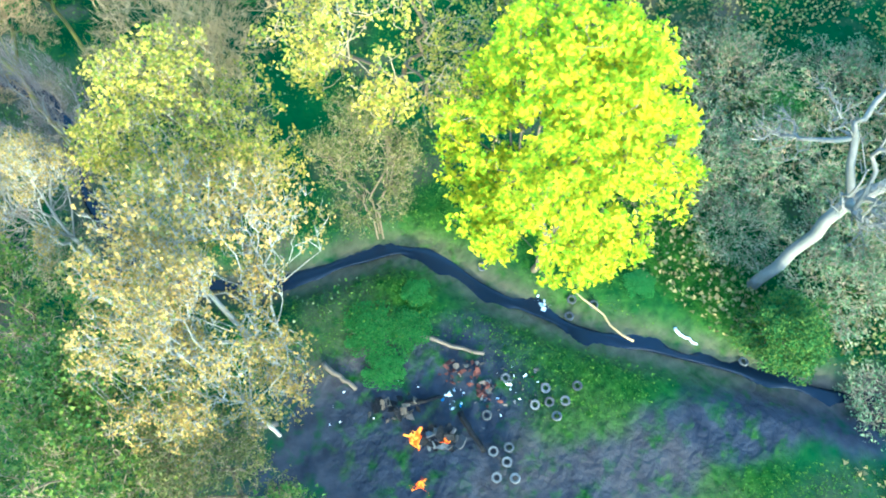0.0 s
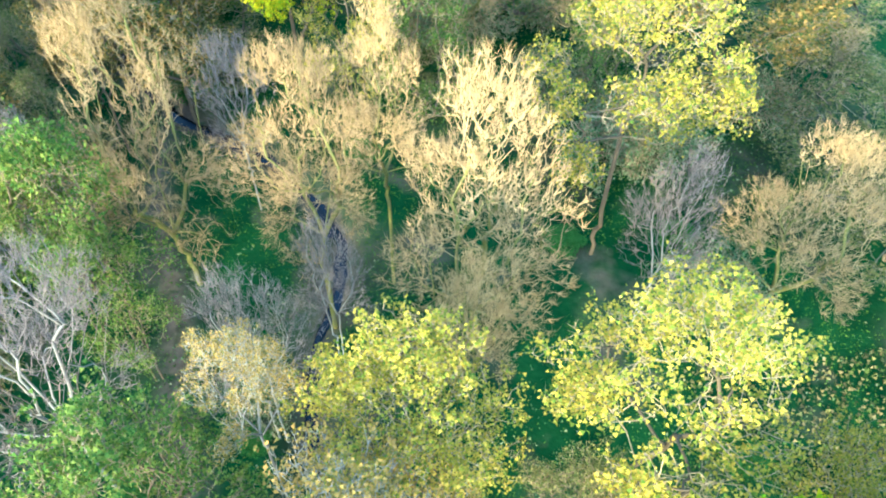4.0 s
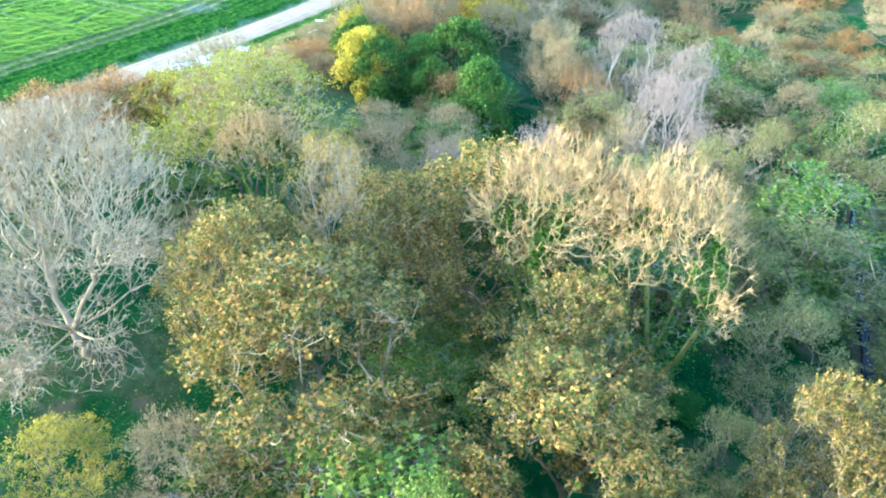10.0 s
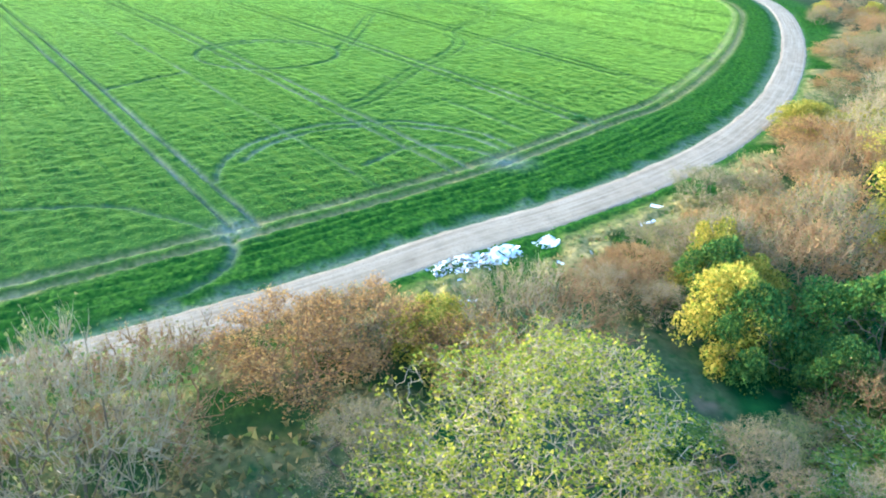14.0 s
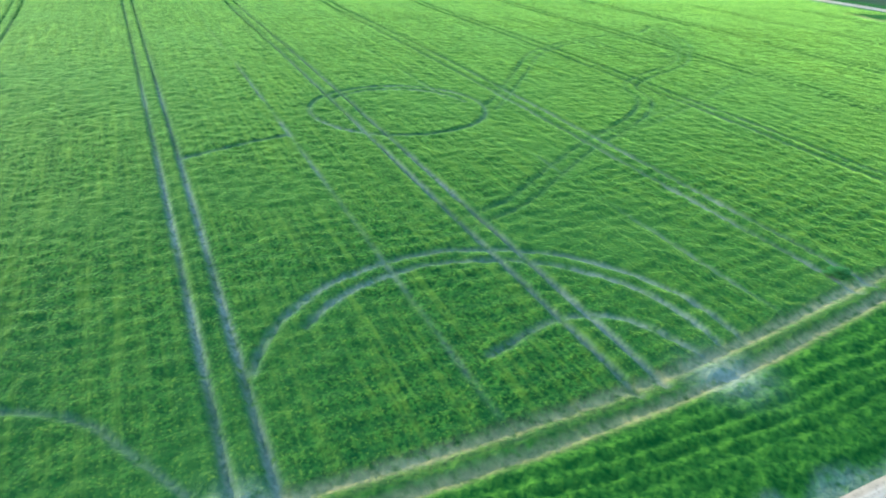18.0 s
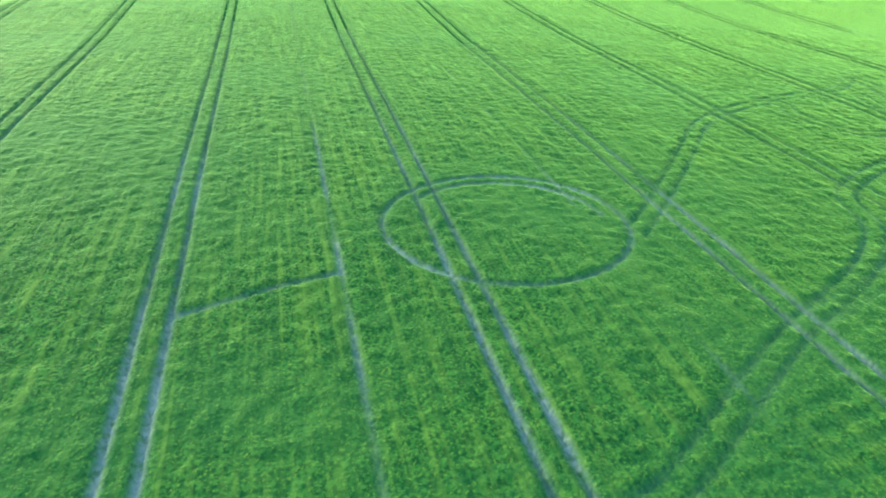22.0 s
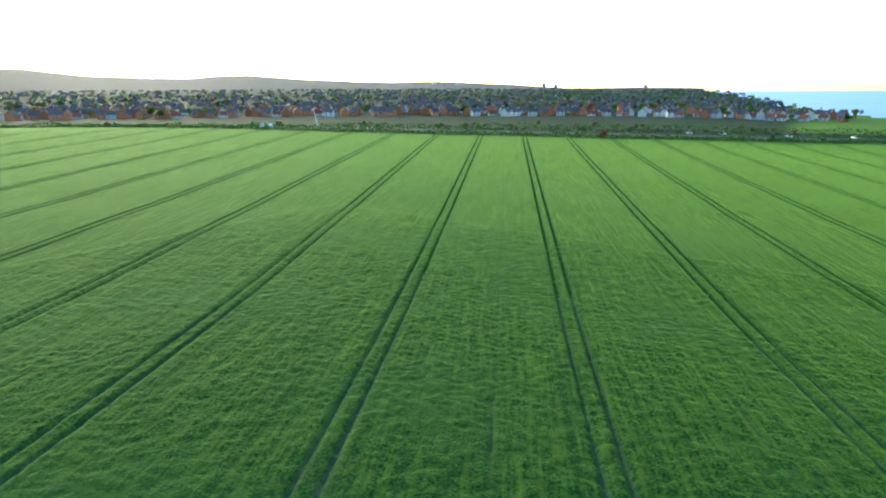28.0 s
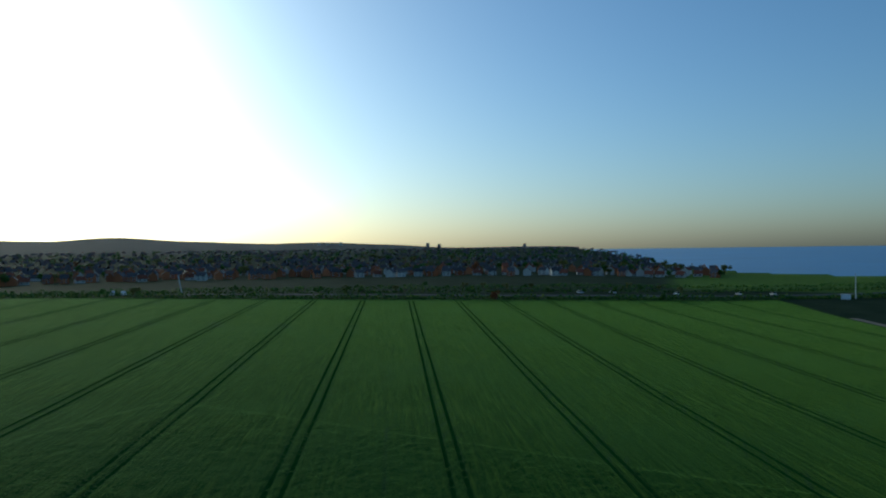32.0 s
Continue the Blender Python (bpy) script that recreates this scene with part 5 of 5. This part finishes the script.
def house(wide, deep, eaves, ridge, wall, roof, near=False):
    """A pitched house: walls with gables, roof, chimney, and windows where it stands near enough to show them."""
    top = tagged(new("house"), "pitched-roof brick house in the distant town" if wall is BRICK else "pale rendered house with pitched roof in the town", "house", "houses of the town")
    w, d = wide / 2, deep / 2
    v = [(-w, -d, -3), (w, -d, -3), (w, d, -3), (-w, d, -3), (-w, -d, eaves), (w, -d, eaves), (w, d, eaves), (-w, d, eaves), (-w, 0, ridge), (w, 0, ridge)]
    mesh_ob("wall", v, [(0, 1, 5, 4), (2, 3, 7, 6), (1, 2, 6, 9, 5), (3, 0, 4, 8, 7), (0, 3, 2, 1)], wall, top)
    o, t = 0.35, 0.18
    e = eaves - o * (ridge - eaves) / d
    rv = [(-w - o, -d - o, e), (w + o, -d - o, e), (w + o, 0, ridge), (-w - o, 0, ridge), (w + o, d + o, e), (-w - o, d + o, e)]
    rv = rv + [(a, b, c + t) for a, b, c in rv]
    mesh_ob("roof", rv, [(0, 1, 2, 3), (3, 2, 4, 5), (9, 8, 7, 6), (11, 10, 8, 9), (0, 6, 7, 1), (4, 10, 11, 5), (0, 3, 9, 6), (3, 5, 11, 9), (1, 7, 8, 2), (2, 8, 10, 4)], roof, top)
    part("chimney", box(bmesh.new(), w * 0.5, -0.4, ridge - 0.8, w * 0.5 + 0.9, 0.4, ridge + 1.2), wall, top)
    if near:
        for x in (-w * 0.55, w * 0.5):
            for z in (0.9, eaves - 1.7)[: 2 if eaves > 4 else 1]:
                win = part("window", box(bmesh.new(), x - 0.8, -d - 0.08, z, x + 0.8, -d + 0.06, z + 1.4), TRIM, top)
                part("pane", box(bmesh.new(), x - 0.62, -d - 0.10, z + 0.12, x + 0.62, -d - 0.04, z + 1.25), PANE, win)
    return top


PROTO = {
    True: [house(6.5, 7, 5.0, 8.2, BRICK, SLATE, True), house(10.5, 7.5, 5.0, 8.0, BRICK, SLATE, True), house(7.5, 7, 2.8, 6.0, RENDER, TILE, True), house(8, 7.5, 4.8, 7.8, RENDER, SLATE, True)],
    False: [house(6.5, 7, 5.0, 8.2, BRICK, SLATE), house(11, 7.5, 5.0, 8.0, BRICK, SLATE), house(8, 7, 3.0, 6.4, RENDER, SLATE), house(7, 7.5, 4.8, 7.8, RENDER, TILE), house(6, 8, 5.0, 8.6, BRICK, TILE)],
}
town = random.Random(31)
PLACED = set()
far_verts, far_faces, roof_verts, roof_faces, pale_verts, pale_faces = [], [], [], [], [], []
for row in range(22):
    out = 705 * 1.05**row
    near = row < 2
    yaw = 93.5 if row < 6 else 98
    while yaw < 158:
        yaw += math.degrees((7.5 + town.random() ** 2 * 14 + row * 0.5) / out)
        if town.random() < (0.1 if near else 0.2):
            continue
        d = out + town.uniform(-0.02, 0.02) * out
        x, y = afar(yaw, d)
        if coast(np.array([x]), np.array([y]))[0] > -60:
            continue
        pale = town.random() < (0.6 if yaw < 112 else 0.3)
        k = town.choice((2, 3)) if pale else town.choice((0, 0, 1) if near else (0, 0, 1, 4))
        p = PROTO[near][k]
        m = pose(x, y, level(x, y), 0, 0, yaw + town.choice((-24, 0, 8, 62, 90, 90)) + town.uniform(-8, 8))
        if row > 3:
            for child, verts, faces in ((p.children[0], pale_verts if k in (2, 3) else far_verts, pale_faces if k in (2, 3) else far_faces), (p.children[1], roof_verts, roof_faces)):
                at = len(verts)
                verts += [m @ v.co for v in child.data.vertices]
                faces += [tuple(at + n for n in f.vertices) for f in child.data.polygons]
        elif (near, k) in PLACED:
            copy_thing(p, m)
        else:
            PLACED.add((near, k))
            p.matrix_basis = m
far_town = tagged(new("far_houses"), "crowded pitched-roof houses at the far side of the town", "houses", kind="stuff")
mesh_ob("wall", far_verts, far_faces, BRICK, far_town)
mesh_ob("wall", pale_verts, pale_faces, RENDER, far_town, False, "pale rendered walls")
mesh_ob("roof", roof_verts, roof_faces, SLATE, far_town)


def far_tree(name, seed, leaf, label):
    rng = np.random.RandomState(seed)
    top = tagged(new(name), label, "tree", "trees of the town")
    v, f = tubes([(np.array([(0, 0, -1), (0, 0.1, 3), (0.2, 0, 6)]), np.array([0.4, 0.3, 0.15]))], 6)
    mesh_ob("trunk", v, f, BARK_DARK, top, True)
    d = rng.normal(size=(700, 3))
    d /= np.linalg.norm(d, axis=1)[:, None]
    lump = rng.normal(size=(9, 3)) * (1.6, 1.6, 1.3)
    p = lump[rng.randint(0, 9, 700)] + d * rng.uniform(0.9, 1.9, 700)[:, None] + (0, 0, 5.5)
    mesh_ob("crown", *leaves_at(rng, p, 0.9, 0.7), leaf, top)
    return top


LEAF_RUST = leafy("russet_far_leaves", ((0.16, 0.07, 0.03), (0.26, 0.12, 0.05)), 0.3)
TREES = [far_tree("town_tree", 1, LEAF_DARK, "dark green tree among the houses"), far_tree("town_tree", 2, LEAF_OLIVE, "olive green tree among the houses"), far_tree("town_tree", 3, LEAF_RUST, "russet tree among the houses")]
SET = set()


def town_tree(k, yaw, out, size):
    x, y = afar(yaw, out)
    m = Matrix.LocRotScale((x, y, level(x, y)), Euler((0, 0, yaw)), (size, size, size))
    if k in SET:
        copy_thing(TREES[k], m)
    else:
        SET.add(k)
        TREES[k].matrix_basis = m


for n in range(190):
    out = 690 * 1.8 ** town.random()
    yaw = town.uniform(93, 158)
    if coast(*(np.array([c]) for c in afar(yaw, out)))[0] < -60:
        town_tree(town.choice((0, 0, 1, 1, 2)), yaw, out, town.uniform(0.45, 0.95) * (1 + out / 3000))
wood_rng = np.random.RandomState(77)
angle, out = wood_rng.uniform(97, 158, 420), 1150 * 1.8 ** wood_rng.rand(420)
tx, ty = CAMERA_END[0] - np.sin(np.radians(angle)) * out, CAMERA_END[1] + np.cos(np.radians(angle)) * out
kept = coast(tx, ty) < -60
tx, ty = np.repeat(tx[kept], 40), np.repeat(ty[kept], 40)
spread_at = np.stack([tx, ty, height(tx, ty) + 4.5], 1) + wood_rng.normal(size=(len(tx), 3)) * (2.4, 2.4, 2.0)
tagged(mesh_ob("far_trees", *leaves_at(wood_rng, spread_at, 2.2, 0.7), LEAF_DARK), "dark trees among the far houses of the town", "trees", kind="stuff")
town_tree(2, 112.0, 760, 2.2)
town_tree(2, 110.6, 352, 0.85)
for n in range(60):
    town_tree(town.choice((0, 0, 1)), town.uniform(96, 158), town.uniform(380, 470), town.uniform(0.2, 0.45))


def hedge(name, ahead, y0, y1, tall, count, seed, label):
    rng = np.random.RandomState(seed)
    s = rng.uniform(y0, y1, count)
    a = ahead + rng.normal(size=count) * 1.1
    x, y = -120 - 0.85 * a + 0.53 * s, 8 - 0.53 * a - 0.85 * s
    z = height(x, y) + tall * rng.rand(count) * (0.4 + 0.8 * wave(x, y, 11))
    v, f = leaves_at(rng, np.stack([x, y, z], 1), 1.0, 0.8)
    tagged(mesh_ob(name, v, f, LEAF_DARK), label, "hedge", kind="stuff")


hedge("hedge", 406, -330, 330, 2.6, 9000, 3, "dark clipped hedge along the far edge of the field")
hedge("hedge_row", 455, -380, 420, 2.2, 6000, 4, "rough hedge between the road and the town")
hedge("hedge_row", 500, -380, 420, 2.5, 6000, 5, "rough hedge between the road and the town")


def lane(name, ahead, y0, y1, half, material, label):
    s = np.linspace(y0, y1, 60)
    a = ahead + 8 * np.sin(s / 120)
    ribbon(name, np.stack([-120 - 0.85 * a + 0.53 * s, 8 - 0.53 * a - 0.85 * s], 1), half, 0.35, material, label, "road", 3, 0.02, 0.0)


lane("coast_road", 432, -420, 420, 4.5, TAR, "grey asphalt road behind the hedge")


def car(yaw, out, turn, paint, long=4.4, tall=1.5):
    """A parked car: body, cabin, four wheels."""
    x, y = afar(yaw, out)
    top = tagged(new("car"), "white parked van beside the far field edge" if tall > 1.8 else "car parked on the far road", "car", "far vehicles")
    top.matrix_basis = pose(x, y, level(x, y) + 0.35, 0, 0, turn)
    part("body", box(bmesh.new(), -long / 2, -0.9, 0.3, long / 2, 0.9, tall * 0.62, 0.12), paint, top)
    part("cabin", box(bmesh.new(), -long * 0.38, -0.8, tall * 0.6, long * 0.22, 0.8, tall, 0.15), PANE if tall < 1.8 else paint, top)
    for a in (-0.32, 0.32):
        for b in (-0.85, 0.85):
            bm = bmesh.new()
            bmesh.ops.create_cone(bm, cap_ends=True, segments=12, radius1=0.33, radius2=0.33, depth=0.22, matrix=pose(long * a, b, 0.33, 90))
            part("wheel", bm, RUBBER, top)


car(139.2, 383, 40, WHITE, 5.2, 2.3)
car(138.5, 383, 60, WHITE, 5.0, 2.2)
for yaw, out, turn in ((104.0, 402, 50), (101.5, 408, 48), (92.5, 430, 30), (90.2, 436, 30), (96.8, 416, 45)):
    car(yaw, out, turn, WHITE if turn > 40 else TRIM)

mast = tagged(new("mast"), "thin white mast beside a small cabin", "mast")
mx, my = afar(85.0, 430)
mast.location = (mx, my, level(mx, my))
bm = bmesh.new()
bmesh.ops.create_cone(bm, cap_ends=True, segments=8, radius1=0.3, radius2=0.15, depth=14, matrix=pose(0, 0, 6.5))
part("pole", bm, TRIM, mast)
part("foot", box(bmesh.new(), -0.6, -0.6, -1, 0.6, 0.6, 0.3, 0.05), TAR, mast)
cabin = tagged(new("cabin"), "small white cabin beside the mast", "hut")
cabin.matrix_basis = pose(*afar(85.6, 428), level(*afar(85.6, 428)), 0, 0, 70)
part("wall", box(bmesh.new(), -2, -1.3, -1, 2, 1.3, 2.5, 0.05), WHITE, cabin)
part("roof", box(bmesh.new(), -2.2, -1.5, 2.5, 2.2, 1.5, 2.7, 0.03), TRIM, cabin)
pole = tagged(new("telegraph_pole"), "leaning grey pole in rough ground before the houses", "pole")
pole.matrix_basis = pose(*afar(134.5, 430), level(*afar(134.5, 430)), 6, 10, 0)
bm = bmesh.new()
bmesh.ops.create_cone(bm, cap_ends=True, segments=8, radius1=0.35, radius2=0.25, depth=11, matrix=pose(0, 0, 5))
part("post", bm, TRIM, pole)

# tower blocks on the skyline
for yaw, tall in ((124.3, 42), (123.6, 42), (122.6, 44), (115.8, 38), (114.9, 34), (108.2, 30)):
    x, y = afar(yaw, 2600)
    block = tagged(new("tower_block"), "pale tower block on the hazy skyline", "building", "tower blocks")
    block.matrix_basis = pose(x, y, level(x, y), 0, 0, yaw)
    part("wall", box(bmesh.new(), -6, -6, -3, 6, 6, tall - 16, 0.4), RENDER, block)
    for k in range(5):
        part("window", box(bmesh.new(), -5, -6.2, 2 + k * 3.2, 5, -6.0, 3.6 + k * 3.2), PANE, block)

# low hills behind the town
hv, hf = [], []
for k in range(60):
    yaw = 104 + k * 1.0
    for j, out in enumerate((1900, 2600, 3400)):
        x, y = afar(yaw, out)
        hv.append((x, y, level(x, y) - 1 + j * (4 + 36 * max(0, (yaw - 112) / 40)) * (0.5 + 0.8 * float(wave(yaw, 0.0, 5.0)))))
for k in range(59):
    for j in range(2):
        hf.append((k * 3 + j, k * 3 + j + 1, k * 3 + j + 4, k * 3 + j + 3))
HILL = plain("far_woods", (0.030, 0.042, 0.040), (0.046, 0.058, 0.050), 0.02, 0.95, 0.2, 0.1)
tagged(mesh_ob("far_hill", hv, hf, HILL, None, True), "low wooded hills behind the town", "hill", kind="structure")
